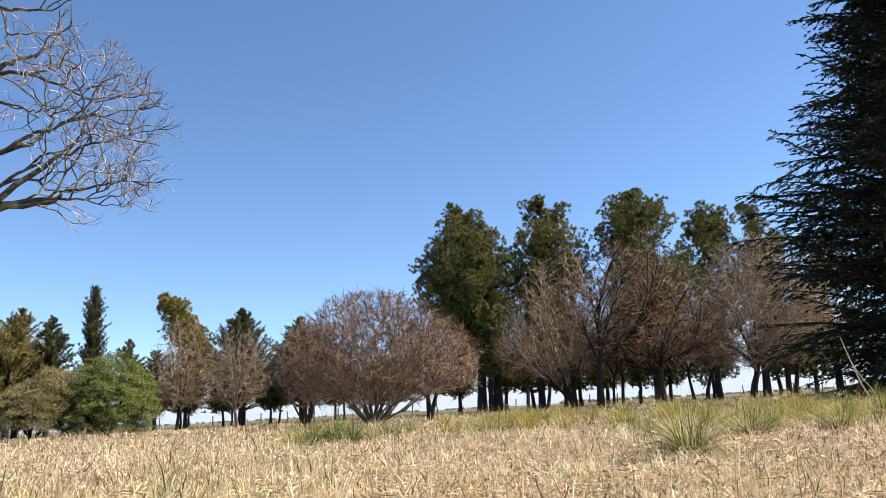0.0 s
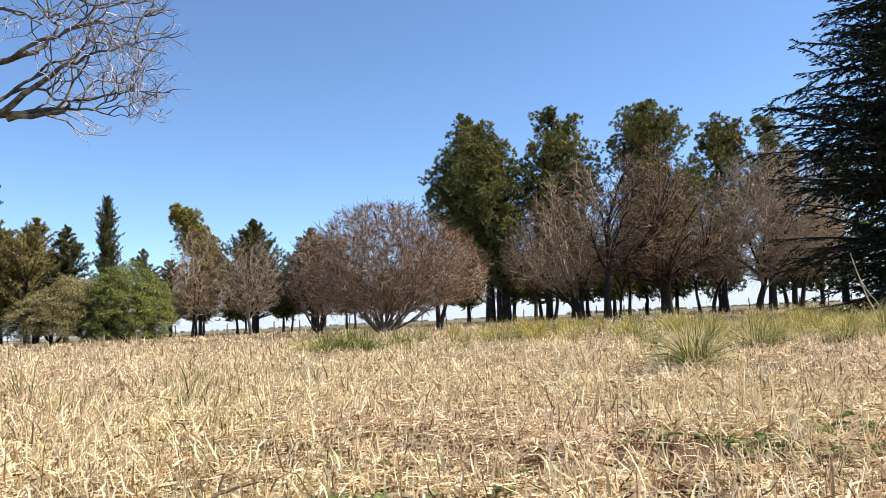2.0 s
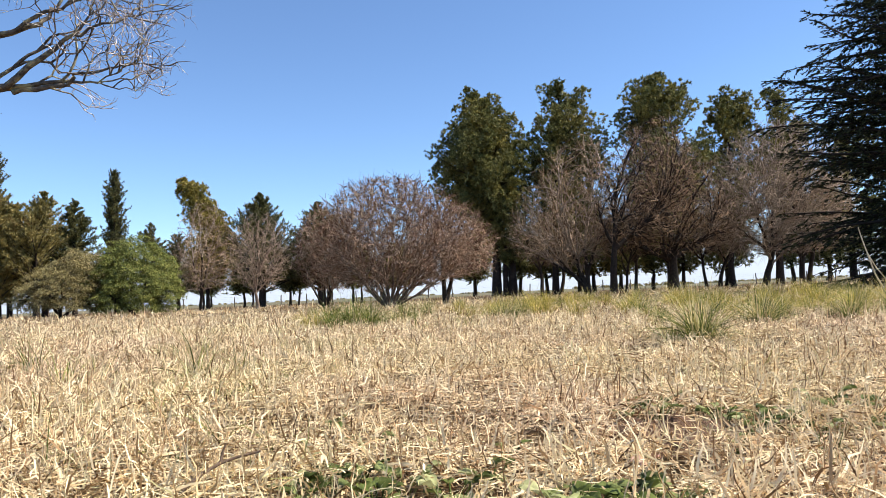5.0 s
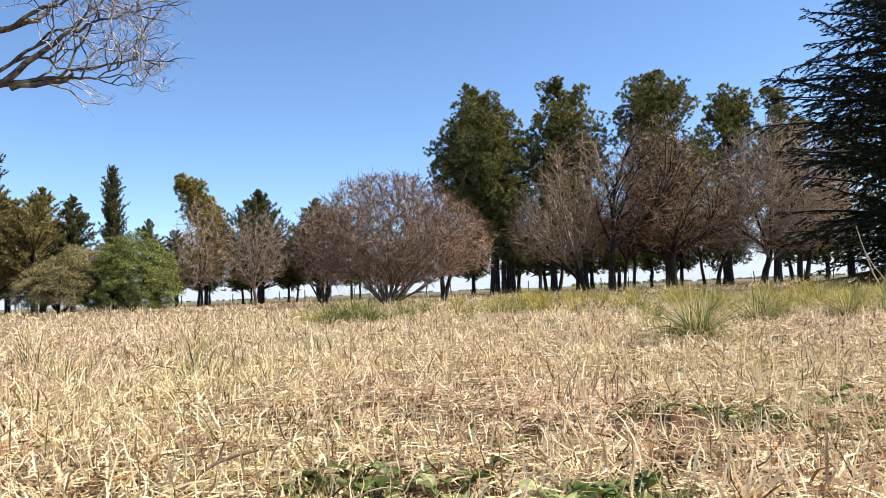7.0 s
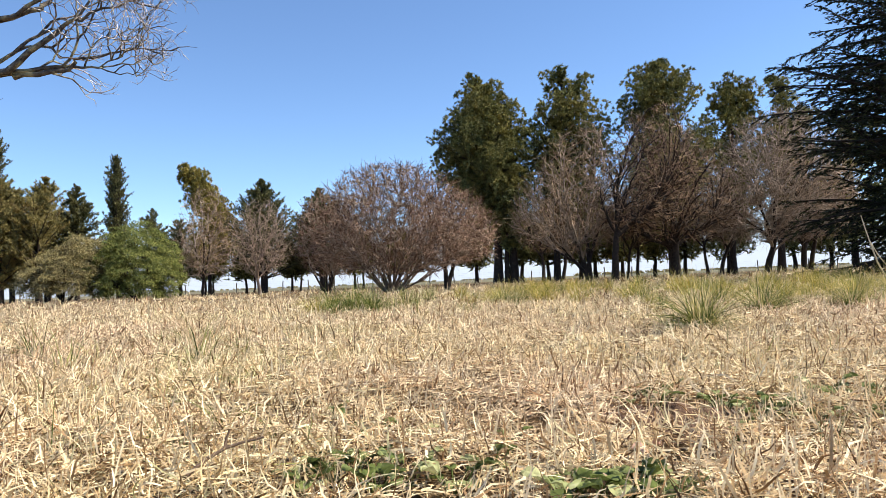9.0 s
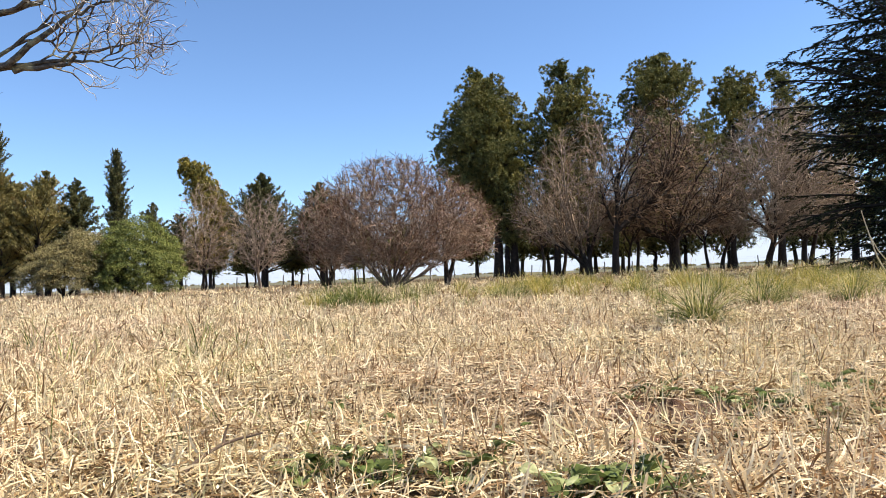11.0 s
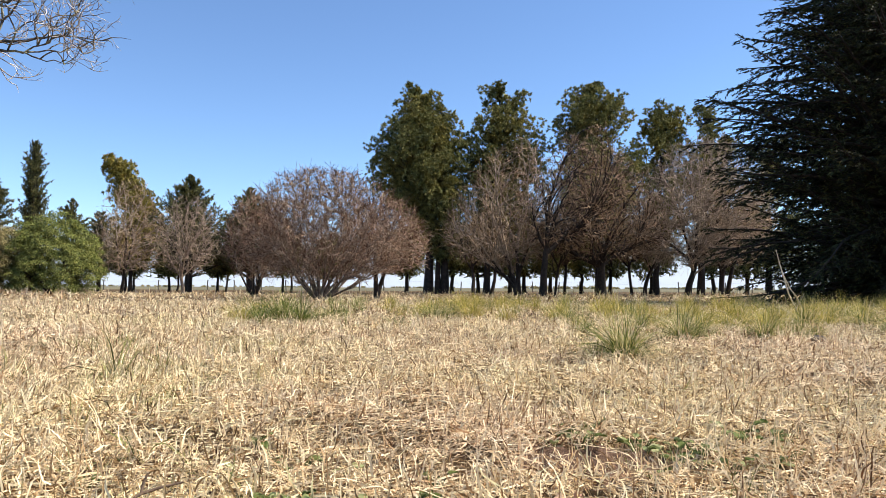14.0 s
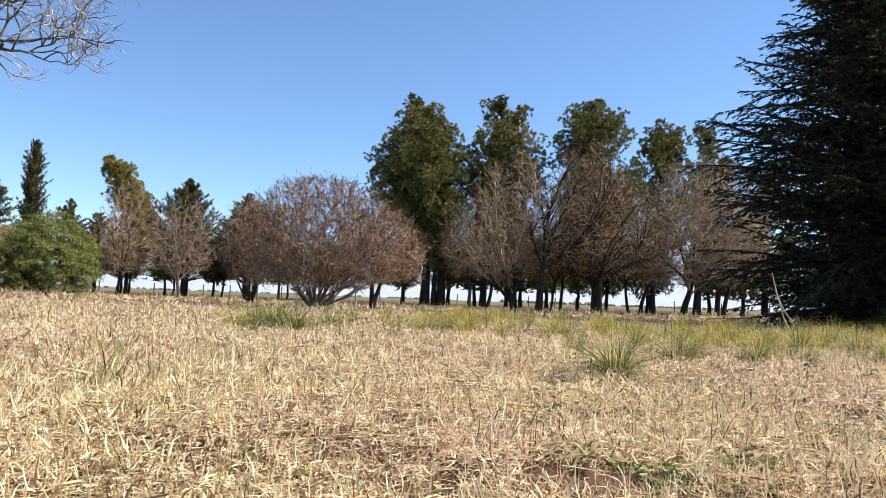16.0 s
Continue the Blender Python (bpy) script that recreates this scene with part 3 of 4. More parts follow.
ROW = "row of tall pines"
pine((1.67, 48, 0), 31, [(2.6, 0.5, 0.9), (3.7, 0.4, 1.5), (4.8, 0.05, 2.0), (5.9, -0.7, 2.8), (7.4, -1.05, 3.1), (8.9, -1.1, 3.15), (10.0, -1.0, 2.85), (11.4, -0.85, 1.95), (12.4, -1.0, 1.3), (13.1, -1.15, 0.85), (13.6, -1.3, 0.5), (13.9, -1.4, 0.2)],
     [(-0.45, 0, 0.36), (0.6, -0.3, 0.33), (0.1, -0.1, 0.2)], 300, "tall dark green pine with a clustered trunk", ROW)
pine((5.0, 49, 0), 32, [(3.0, 1.0, 1.8), (5.4, 1.15, 2.7), (7.3, 1.15, 2.85), (9.2, 1.15, 2.7), (11.0, 1.2, 2.35), (12.3, 1.15, 1.9), (13.1, 1.05, 1.5), (13.6, 0.95, 1.0), (13.9, 0.76, 0.35)],
     [(0, 0, 0.26)], 250, "tall pine with a rounded dark green top", ROW, gaps=-0.12)
pine((12.33, 48, 0), 33, [(3.0, 0.17, 1.8), (5.0, 0.06, 2.5), (6.8, 0, 2.75), (8.7, -0.05, 2.8), (10.5, -0.33, 2.75), (11.9, -0.4, 2.3), (12.8, -0.46, 1.85), (13.3, -0.55, 1.3), (13.75, -0.63, 0.45)],
     [(0, 0, 0.40)], 250, "broad-topped tall pine with a stout trunk", ROW, gaps=-0.16)
pine((16.68, 50, 0), 34, [(3.4, 0.5, 1.2), (6.9, 0.7, 1.7), (8.8, 0.6, 1.75), (11.0, 0.5, 1.65), (12.0, 0.48, 1.55), (12.8, 0.65, 1.1), (13.3, 0.89, 0.4)],
     [(0, 0, 0.24)], 115, "slender pine with a thin open crown", ROW, gaps=-0.08)
pine((19.75, 50, 0), 135, [(4.0, 0.6, 1.2), (5.2, 0.7, 1.5), (7.5, 0.74, 1.6), (9.7, 0.8, 1.85), (11.2, 0.73, 1.6), (12.4, 0.43, 1.1), (12.95, 0.32, 0.5)],
     [(0, 0, 0.30)], 105, "slender pine with an open crown beside the cedar", ROW, gaps=-0.10)
for x, y, h, r, sd in ((25.5, 52, 11.5, 2.6, 36), (30.5, 50, 11.0, 2.6, 37), (35.5, 52, 12.0, 2.8, 38)):
    pine((x, y, 0), sd, [(1.6, 0, r * 0.9), (h * 0.4, 0, r), (h * 0.75, 0.2, r * 0.8), (h * 0.93, 0.3, r * 0.4), (h, 0.3, 0.3)], [(0, 0, 0.28)], 90,
         "dark pine standing behind the cedar", ROW, shoots=12, tuft=0.34, needles=8)
# smaller evergreens under and behind the row
for x, y, h, r, sd in ((-0.2, 55, 5.2, 1.9, 41), (3.2, 56, 5.5, 1.6, 42), (7.4, 55, 6.0, 1.7, 43), (8.6, 56, 6.4, 1.6, 44), (15.2, 56, 6.2, 1.8, 45), (18.0, 55, 6.5, 1.8, 46), (22.3, 54, 6.0, 1.8, 47), (24.8, 54, 7.5, 2.0, 48), (5.2, 57, 5.0, 1.9, 49), (10.6, 56, 5.4, 1.9, 50), (13.2, 57, 5.2, 1.9, 77)):
    pine((x, y, 0), sd, [(1.7, 0, r * 0.95), (h * 0.5, 0, r), (h * 0.8, 0, r * 0.8), (h, 0, 0.2)], [(0, 0, 0.18)], 60,
         "lower dark evergreen with a bare trunk behind the pines", "evergreens behind the pines", name="evergreen_tree", shoots=16, tuft=0.24, needles=9)
pine((-20.85, 57, 0), 51, [(2.4, 0.39, 1.2), (4.5, 0.33, 1.75), (5.8, 0.26, 1.65), (7.2, -0.11, 1.45), (8.1, -0.4, 1.15), (8.8, -0.87, 1.0), (9.4, -1.24, 1.1), (9.8, -1.45, 0.85), (10.1, -1.41, 0.45)],
     [(0, -0.3, 0.17)], 130, "pine that leans, with a knobbly rounded top", "evergreens along the far edge", gaps=-0.3, leaf=OLIVE_PINE)


# ---- spired conifers ----
def conifer(name, base, seed, height, radius, label, leaf, group="", boughs=150, per=26, rise=0.5, power=0.8, low=0.12, tuft=(0.23, 0.06), droop=0.0):
    """A spire of boughs that rise or hang outwards, each set with sprays."""
    per = int(per * 1.45)
    rng = np.random.default_rng(seed)
    tree = thing(name, base, label, "tree", group)
    z = np.linspace(-0.1, height * 0.97, 8)
    P = np.stack([0.04 * rng.normal(size=8), 0.04 * rng.normal(size=8), z], 1)
    part("trunk", [tubes(P[None], (radius * 0.055 * (1 - 0.93 * z / height) + 0.02)[None], 8)], DARK_BARK, tree, smooth=True)
    u = rng.uniform(low, 1.0, boughs)
    S = np.stack([0 * u, 0 * u, u * height * 0.99], 1)
    az = rng.uniform(0, 2 * np.pi, boughs)
    D = np.stack([np.cos(az), np.sin(az), rise + 0.5 * u + 0.15 * rng.normal(size=boughs)], 1)
    L = (radius * (1.02 - u) ** power * np.minimum(1, 0.6 + 2.2 * (u - low)) * rng.uniform(0.65, 1.2, boughs) + 0.10 * (1 - u) + 0.02)
    B = grow(rng, S, D, L, 6, 0.10, droop)
    part("branchwork", [tubes(B, tapered(0.012 + 0.02 * L, np.full(boughs, 0.006), 6), 4)], DARK_BARK, tree, smooth=True, kind="stuff")
    C, T, who, f = fork(rng, B, per, 0.12, 1.0, 10, 55)
    C = C + unit(T) * (rng.uniform(0, 0.13, len(C)) * L[who] * (1.1 - 0.6 * f))[:, None]
    T = T + [0, 0, 0.25 + droop]
    tip = u[who] > 0.87
    part("crown", [tufts(rng, C[~tip], T[~tip], 4, tuft[0], tuft[1], 0.5), tufts(rng, C[tip], T[tip] + [0, 0, 0.5], 4, tuft[0] * 0.55, tuft[1] * 0.7, 0.4)], leaf, tree, "overlapping sprays of scale leaves", kind="stuff")
    return tree


EDGE = "evergreens along the far edge"
conifer("cypress", (-28.15, 57, 0), 61, 11.0, 2.45, "narrow dark green column-shaped cypress", CYPRESS_NEEDLE, EDGE, 440, 22, 1.9, 0.42, 0.06, (0.16, 0.055))
conifer("conifer", (-29.7, 54, 0), 62, 8.7, 3.4, "dark pointed conifer with upswept branches", CYPRESS_NEEDLE, EDGE, 178, 31, 0.45, 0.9)
conifer("conifer", (-32.7, 55, 0), 63, 9.4, 4.6, "olive-green pointed conifer in a close group", OLIVE_NEEDLE, EDGE, 210, 33, 0.6, 0.75)
conifer("conifer", (-34.3, 52, 0), 64, 9.2, 4.6, "brownish olive pointed conifer", OLIVE_NEEDLE, EDGE, 210, 33, 0.6, 0.75)
conifer("conifer", (-31.2, 51.5, 0), 68, 7.4, 4.2, "low olive-green bushy conifer with browned tips", OLIVE_NEEDLE, EDGE, 117, 42, 0.7, 0.5)
conifer("conifer", (-35.4, 55, 0), 69, 9.4, 3.6, "dark bushy conifer close to a taller one", CYPRESS_NEEDLE, EDGE, 111, 39, 0.5, 0.8)
conifer("conifer", (-16.0, 55, 0), 65, 8.5, 5.2, "dark conifer with several upswept points", CYPRESS_NEEDLE, EDGE, 251, 33, 0.75, 0.95)
conifer("conifer", (-11.6, 55, 0), 66, 7.6, 4.6, "dark conifer partly hidden by a leafless tree", CYPRESS_NEEDLE, EDGE, 221, 33, 0.65, 0.9)
conifer("conifer", (-33.4, 50.5, 0), 76, 6.6, 3.6, "bushy olive conifer with brown patches", OLIVE_NEEDLE, EDGE, 117, 42, 0.7, 0.5)
conifer("conifer", (-26.6, 60, 0), 67, 7.2, 3.2, "small dark conifer behind the green shrub", CYPRESS_NEEDLE, EDGE, 80, 36, 0.5, 0.7)
conifer("conifer", (-24.0, 59, 0), 70, 6.0, 3.0, "small dark conifer with a low crown", CYPRESS_NEEDLE, EDGE, 80, 36, 0.6, 0.6)
conifer("conifer", (-36.6, 55, 0), 79, 14.4, 2.7, "tall narrow dark conifer at the group's end", CYPRESS_NEEDLE, EDGE, 330, 24, 1.9, 0.5, 0.05, (0.16, 0.055))
for x, y, h, r, sd in ((-21.5, 58, 5.0, 1.6, 71), (-14.3, 57, 4.8, 1.7, 72), (-18.2, 58, 4.6, 1.6, 73), (-9.3, 56, 4.6, 1.7, 74), (-6.0, 57, 4.4, 1.6, 75)):
    pine((x, y, 0), sd, [(1.5, 0, r * 0.95), (h * 0.55, 0, r), (h * 0.85, 0, r * 0.7), (h, 0, 0.2)], [(-0.12, 0, 0.12), (0.5, 0.2, 0.10)], 60,
         "dark evergreen with bare lower trunks", EDGE, name="evergreen_tree", shoots=16, tuft=0.24, needles=9)


# ---- leafy shrubs ----
def shrub(base, seed, rows, label, leaf, lobes, per, size, stems=9):
    """A bush of flat sprays laid one over another within the outline rows (z, sideways shift, radius)."""
    rng = np.random.default_rng(seed)
    bush = thing("shrub", base, label, "shrub")
    tall = rows[-1][0]
    st = np.array(fan(rng, stems, 8, 55, tall * 0.62, 0.06))
    P = grow(rng, np.zeros((stems, 3)), st[:, :3], st[:, 3], 6, 0.12, 0.02)
    R = tapered(st[:, 4], st[:, 4] * 0.4, 6)
    for line, r in zip(P, R):
        part("stem", [tubes(line[None], r[None], 6)], DARK_BARK, bush, smooth=True)
    C = crown_points(rng, rows, lobes, 0.45, 0.93)
    B, RB = reach(rng, P, R, C, 5, 0.03, 0.5, 0.008, 2)
    part("branchwork", [tubes(B, RB, 3)], DARK_BARK, bush, kind="stuff")
    out = unit(C - np.stack([profile_at(rows, C[:, 2])[:, 0] * 0.6, 0 * C[:, 2], 0.45 * C[:, 2]], 1))
    n = unit(np.array([0, 0, 1.0]) + 0.55 * out + 0.25 * rng.normal(size=C.shape))
    a = unit(np.cross(n, rng.normal(size=C.shape)))
    b = np.cross(n, a)
    th, r = rng.uniform(0, 2 * np.pi, (lobes, per)), np.sqrt(rng.uniform(0, 1, (lobes, per)))
    wide = rng.uniform(0.24, 0.50, lobes)[:, None]
    lump = 1 + 0.25 * np.sin(3 * th + rng.uniform(0, 6.3, (lobes, 1)))
    e = (a[:, None] * np.cos(th)[..., None] + b[:, None] * np.sin(th)[..., None])
    pos = C[:, None] + e * (wide * r * lump)[..., None] + n[:, None] * (0.05 * rng.normal(size=(lobes, per)) - 0.22 * wide * r * r)[..., None]
    pos[..., 2] = np.maximum(pos[..., 2], 0.1)
    part("crown", [small_leaves(rng, pos.reshape(-1, 3), (n[:, None] + 0.5 * e).reshape(-1, 3), size)], leaf, bush, "mass of small leaves in flat sprays", kind="stuff")
    return bush


shrub((-17.71, 38, 0), 81, [(0.35, -0.05, 2.2), (1.0, -0.05, 2.65), (1.7, -0.03, 2.6), (2.4, 0.02, 2.4), (3.1, 0.09, 1.9), (3.7, 0.21, 1.2), (4.1, 0.29, 0.4)],
      "dense rounded bright green shrub", SHRUB_LEAF, 430, 165, 0.042)
shrub((-21.0, 37, 0), 82, [(0.55, 0.1, 2.2), (1.0, 0.05, 2.4), (1.4, 0.1, 2.35), (1.9, 0.3, 2.1), (2.5, 0.68, 1.7), (3.0, 1.1, 1.15), (3.5, 1.3, 0.45)],
      "greyish olive shrub beside the green one", GREY_SHRUB_LEAF, 380, 125, 0.04)


# ---- cedar ----
def cedar(base, seed, height, label):
    rng = np.random.default_rng(seed)
    tree = thing("cedar", base, label, "tree")
    z = np.linspace(-0.1, height * 0.98, 12)
    P = np.stack([0.05 * rng.normal(size=12), 0.05 * rng.normal(size=12), z], 1)
    part("trunk", [tubes(P[None], (0.38 * (1 - 0.95 * z / height) + 0.01)[None], 12)], DARK_BARK, tree, smooth=True)
    n = 720
    u = 0.03 + 0.96 * ((np.arange(n) + rng.uniform(0, 1, n)) / n) ** 1.35
    S = np.stack([0 * u, 0 * u, u * height], 1)
    az = np.arange(n) * 2.39996 + rng.normal(size=n) * 0.3
    rise = np.interp(u, [0.03, 0.10, 0.20, 0.40, 0.70, 1.0], [-0.05, 0.08, 0.30, 0.44, 0.58, 0.9]) + 0.19 * rng.normal(size=n)
    D = np.stack([np.cos(az), np.sin(az), rise], 1)
    L = np.interp(u, [0.0, 0.10, 0.20, 0.28, 0.41, 0.66, 0.82, 1.0], [4.6, 5.2, 6.1, 6.1, 4.8, 3.1, 1.95, 0.3]) * rng.uniform(0.62, 1.06, n)
    B = grow(rng, S, D, L, 11, 0.065, 0.0)
    bow = np.linspace(0, 1, 11)[None] ** 2.6
    B[:, :, 2] -= bow * (L * np.interp(u, [0.04, 0.3, 0.6], [0.02, 0.13, 0.10]))[:, None]
    for line, r in zip(B, tapered(0.02 + 0.012 * L, np.full(n, 0.007), 11)):
        part("bough", [tubes(line[None], r[None], 5)], DARK_BARK, tree, smooth=True)
    # branchlets to both sides in each bough's own plane, shorter towards its tip, with their ends hanging
    per = 26
    f = np.clip(np.linspace(0.14, 0.97, per)[None] + 0.02 * rng.normal(size=(n, per)), 0.1, 0.995)
    j = np.minimum((f * 10).astype(int), 9)
    w = (f * 10 - j)[..., None]
    i = np.arange(n)[:, None]
    C = (B[i, j] * (1 - w) + B[i, j + 1] * w).reshape(-1, 3)
    T = unit(B[i, j + 1] - B[i, j]).reshape(-1, 3)
    flat = np.repeat(np.stack([-np.sin(az), np.cos(az), 0 * az], 1), per, 0)
    sgn = np.where((np.arange(n * per) % 2) == 0, 1.0, -1.0)[:, None]
    f, l1 = f.ravel(), np.repeat(L, per)
    D2 = unit((0.55 + 1.1 * f[:, None] ** 3) * T + sgn * flat * rng.uniform(0.5, 1.0, len(C))[:, None] + np.array([0, 0, 1.0]) * rng.uniform(-0.6, 0.1, len(C))[:, None])
    l2 = (0.21 + 0.31 * l1 * (1 - f) ** 0.8 * np.minimum(1, f / 0.3)) * rng.uniform(0.65, 1.25, len(C))
    K = grow(rng, C, D2, l2, 4, 0.08, -0.09)
    part("branchwork", [tubes(K[:, [0, 3]], tapered(np.full(len(K), 0.008), np.full(len(K), 0.003), 2), 3)], DARK_BARK, tree, kind="stuff")
    c, t, who, g = fork(rng, K, 12, 0.0, 1.0, 5, 35)
    end = f[who] > 0.72
    part("crown", [tufts(rng, c[~end], t[~end] + [0, 0, 0.1], 2, 0.13, 0.054, 0.3), tufts(rng, c[end], t[end] + [0, 0, 0.1], 2, 0.095, 0.036, 0.3)], CEDAR_NEEDLE, tree, "flat layers of very dark needles", kind="stuff")
    return tree


cedar((13.55, 20.2, 0), 91, 16.0, "large dark cedar with layered upswept boughs")


# ---- the tree whose bare limbs reach over the meadow ----
def ramify(rng, S, D, L, R, levels, centre, radii, angle, wobble, up, outward, heart, least, shrink=0.86, thin=0.74, third=0.15, floor=0.3):
    """Forks each shoot in two or three, level after level, out to a crown's ellipsoid. Gives (lines, radii) for each level."""
    out = []
    for level in range(levels):
        k = 4 if level < levels - 2 else 3
        P = grow(rng, S, D, L * rng.uniform(0.7, 1.3, len(S)), k, wobble, up)
        T = unit(P[:, -1] - P[:, -2])
        tip = P[:, -1]
        inside = (np.linalg.norm((tip - centre) / radii, axis=1) < 1.0) & (tip[:, 2] > floor)
        r1 = np.where(inside & (level < levels - 1), np.maximum(R * 0.8, least * 0.6), least * 0.4)
        out.append((P, tapered(R, r1, k)))
        T, tip, L2, R2 = T[inside], tip[inside], L[inside], R[inside]
        n = len(tip)
        side = unit(np.cross(T, rng.normal(size=T.shape)))
        flip = [side, -side, unit(np.cross(T, side))]
        use = [np.ones(n, bool), np.ones(n, bool), rng.uniform(0, 1, n) < third]
        Sn, Dn, Ln, Rn = [], [], [], []
        for s, ok in zip(flip, use):
            a = np.radians(rng.uniform(angle[0], angle[1], n))[:, None]
            d = np.cos(a) * T + np.sin(a) * s
            d = unit(d + outward * unit(tip - np.array([0, 0, heart])))
            low = tip[:, 2] < floor + 0.35
            d[low, 2] = np.abs(d[low, 2])
            Sn.append(tip[ok]), Dn.append(d[ok]), Ln.append((L2 * shrink)[ok]), Rn.append(np.maximum(R2 * thin * rng.uniform(0.8, 1.1, n), least)[ok])
        S, D, L, R = (np.concatenate(v) for v in (Sn, Dn, Ln, Rn))
    return out


def limb_tree(base, seed, label):
    rng = np.random.default_rng(seed)
    tree = thing("bare_tree", base, label, "tree")
    z = np.linspace(-0.1, 7.5, 10)
    P = np.stack([0.12 * np.sin(z), 0.1 * np.cos(z * 0.8), z], 1)
    part("trunk", [tubes(P[None], (0.26 * (1 - 0.7 * z / 8))[None], 12)], LICHEN_BARK, tree, smooth=True)
    # main limbs, as (start height, curve of offsets from the trunk, radius)
    main = [
        [(0.1, 0, 2.9), (1.5, 0, 3.38), (2.95, 0, 3.61), (3.65, 0.05, 3.67), (4.2, 0, 3.60), (4.81, 0, 3.86)],
        [(0.1, 0, 3.4), (1.5, -0.1, 4.0), (2.89, -0.2, 4.35), (3.72, -0.2, 4.7), (4.4, -0.1, 4.88), (4.95, 0, 4.98)],
        [(1.6, 0, 3.42), (2.94, -0.1, 3.68), (3.59, -0.1, 4.09), (3.99, -0.15, 4.32), (4.7, -0.1, 4.42), (5.2, 0, 4.7)],
        [(0.1, 0, 4.6), (1.4, 0.2, 5.6), (2.78, 0.2, 5.83), (3.5, 0.3, 5.62), (4.12, 0.3, 5.3), (4.93, 0.2, 5.34)],
        [(0.1, 0, 5.2), (1.4, -0.2, 6.4), (2.72, -0.2, 6.72), (3.3, -0.2, 6.62), (3.65, -0.2, 6.58), (4.17, -0.2, 6.91)],
        [(0.1, 0, 5.8), (0.9, 0.3, 6.9), (1.9, 0.4, 7.6), (2.8, 0.4, 8.0), (3.6, 0.4, 8.3), (4.2, 0.4, 8.5)],
        [(0.1, 0, 2.5), (0.8, -0.3, 2.75), (1.5, -0.4, 2.80), (2.1, -0.4, 2.82), (2.4, -0.4, 2.86), (2.6, -0.4, 2.95)],
        [(-0.1, 0, 4.0), (-1.2, 0.2, 4.9), (-2.3, 0.3, 5.6), (-3.2, 0.2, 6.0), (-3.9, 0.2, 6.3), (-4.5, 0.2, 6.5)],
        [(0, 0.1, 4.4), (0.2, 1.2, 5.2), (0.3, 2.2, 5.9), (0.2, 3.0, 6.3), (0.2, 3.7, 6.7), (0.2, 4.2, 7.0)],
        [(0, 0.1, 7.2), (0.2, 0.2, 8.2), (0.3, 0.3, 9.0), (0.5, 0.2, 9.7), (0.6, 0.2, 10.2), (0.7, 0.2, 10.6)],
        [(2.9, 0, 3.6), (3.65, 0.05, 3.67), (3.85, 0.1, 3.81), (4.25, 0.1, 3.86), (4.75, 0.1, 3.86), (5.2, 0.1, 3.9)],
        [(2.6, 0.1, 5.85), (3.0, 0.1, 5.98), (3.3, 0.1, 6.08), (3.5, 0.1, 6.25), (3.6, 0.1, 6.45), (3.7, 0.1, 6.65)],
        [(1.3, 0.1, 5.5), (2.2, 0.2, 5.45), (2.8, 0.2, 5.3), (3.1, 0.2, 5.15), (3.35, 0.2, 5.1), (3.55, 0.2, 5.2)],
        [(2.6, -0.1, 4.32), (3.39, 0, 4.5), (3.58, 0.1, 4.8), (3.63, 0.1, 5.06), (3.85, 0.1, 5.25), (4.11, 0.1, 5.44)],
    ]
    rad = np.array([0.085, 0.075, 0.075, 0.07, 0.07, 0.07, 0.03, 0.09, 0.09, 0.12, 0.045, 0.045, 0.04, 0.05])
    M = np.array(main, float)
    M[:, 1:, :] += 0.03 * rng.normal(size=M[:, 1:, :].shape)
    # finer points on each curve, with the crooked run that old limbs have
    s = np.linspace(0, 5, 21)
    j = np.minimum(s.astype(int), 4)
    u = (s - j)[None, :, None]
    u = u * u * (3 - 2 * u) * 0.4 + u * 0.6
    B = M[:, j] * (1 - u) + M[:, j + 1] * u + 0.022 * rng.normal(size=(len(M), 21, 3))
    for b, r in zip(B, rad):
        part("limb", [tubes(b[None], (r * 0.85 * (1 - np.linspace(0, 1, 21)) ** 1.5 + 0.007)[None], 7)], LICHEN_BARK, tree, smooth=True)
    S, D, who, f = fork(rng, B, 5, 0.32, 0.99, 22, 60)
    S2, D2, who2, f2 = fork(rng, B[[0, 0]], 3, 0.66, 1.0, 20, 50)
    who2 = np.array([0, 0])[who2]
    S, D, who, f = np.concatenate([S, S2]), np.concatenate([D, D2]), np.concatenate([who, who2]), np.concatenate([f, f2])
    keep = (who < 6) | (who > 6) & (rng.uniform(0, 1, len(S)) < 0.6)
    S, D, who, f = S[keep], D[keep], who[keep], f[keep]
    S = np.concatenate([S, B[:, -1], B[:, -1]])
    ends = unit(B[:, -1] - B[:, -3])
    D = np.concatenate([D, unit(np.concatenate([ends, ends]) + 0.3 * rng.normal(size=(2 * len(B), 3)))])
    D = unit(D + np.array([0.2, 0, 0.2]))
    low = S[:, 2] < 3.55
    D[low, 2] = np.abs(D[low, 2]) + 0.15
    R = np.concatenate([np.maximum(rad[who] * (1 - f) * 0.62, 0.013), np.full(2 * len(B), 0.010)])
    L = np.concatenate([0.55 * (1.15 - 0.5 * f), np.full(2 * len(B), 0.34)])
    grown = ramify(rng, S, D, L, R, 6, np.array([2.0, 0, 4.3]), np.array([3.4, 4.5, 2.7]), (16, 46), 0.28, 0.02, 0.05, 3.0, 0.0046, 0.80, 0.75, 0.0, 3.3)
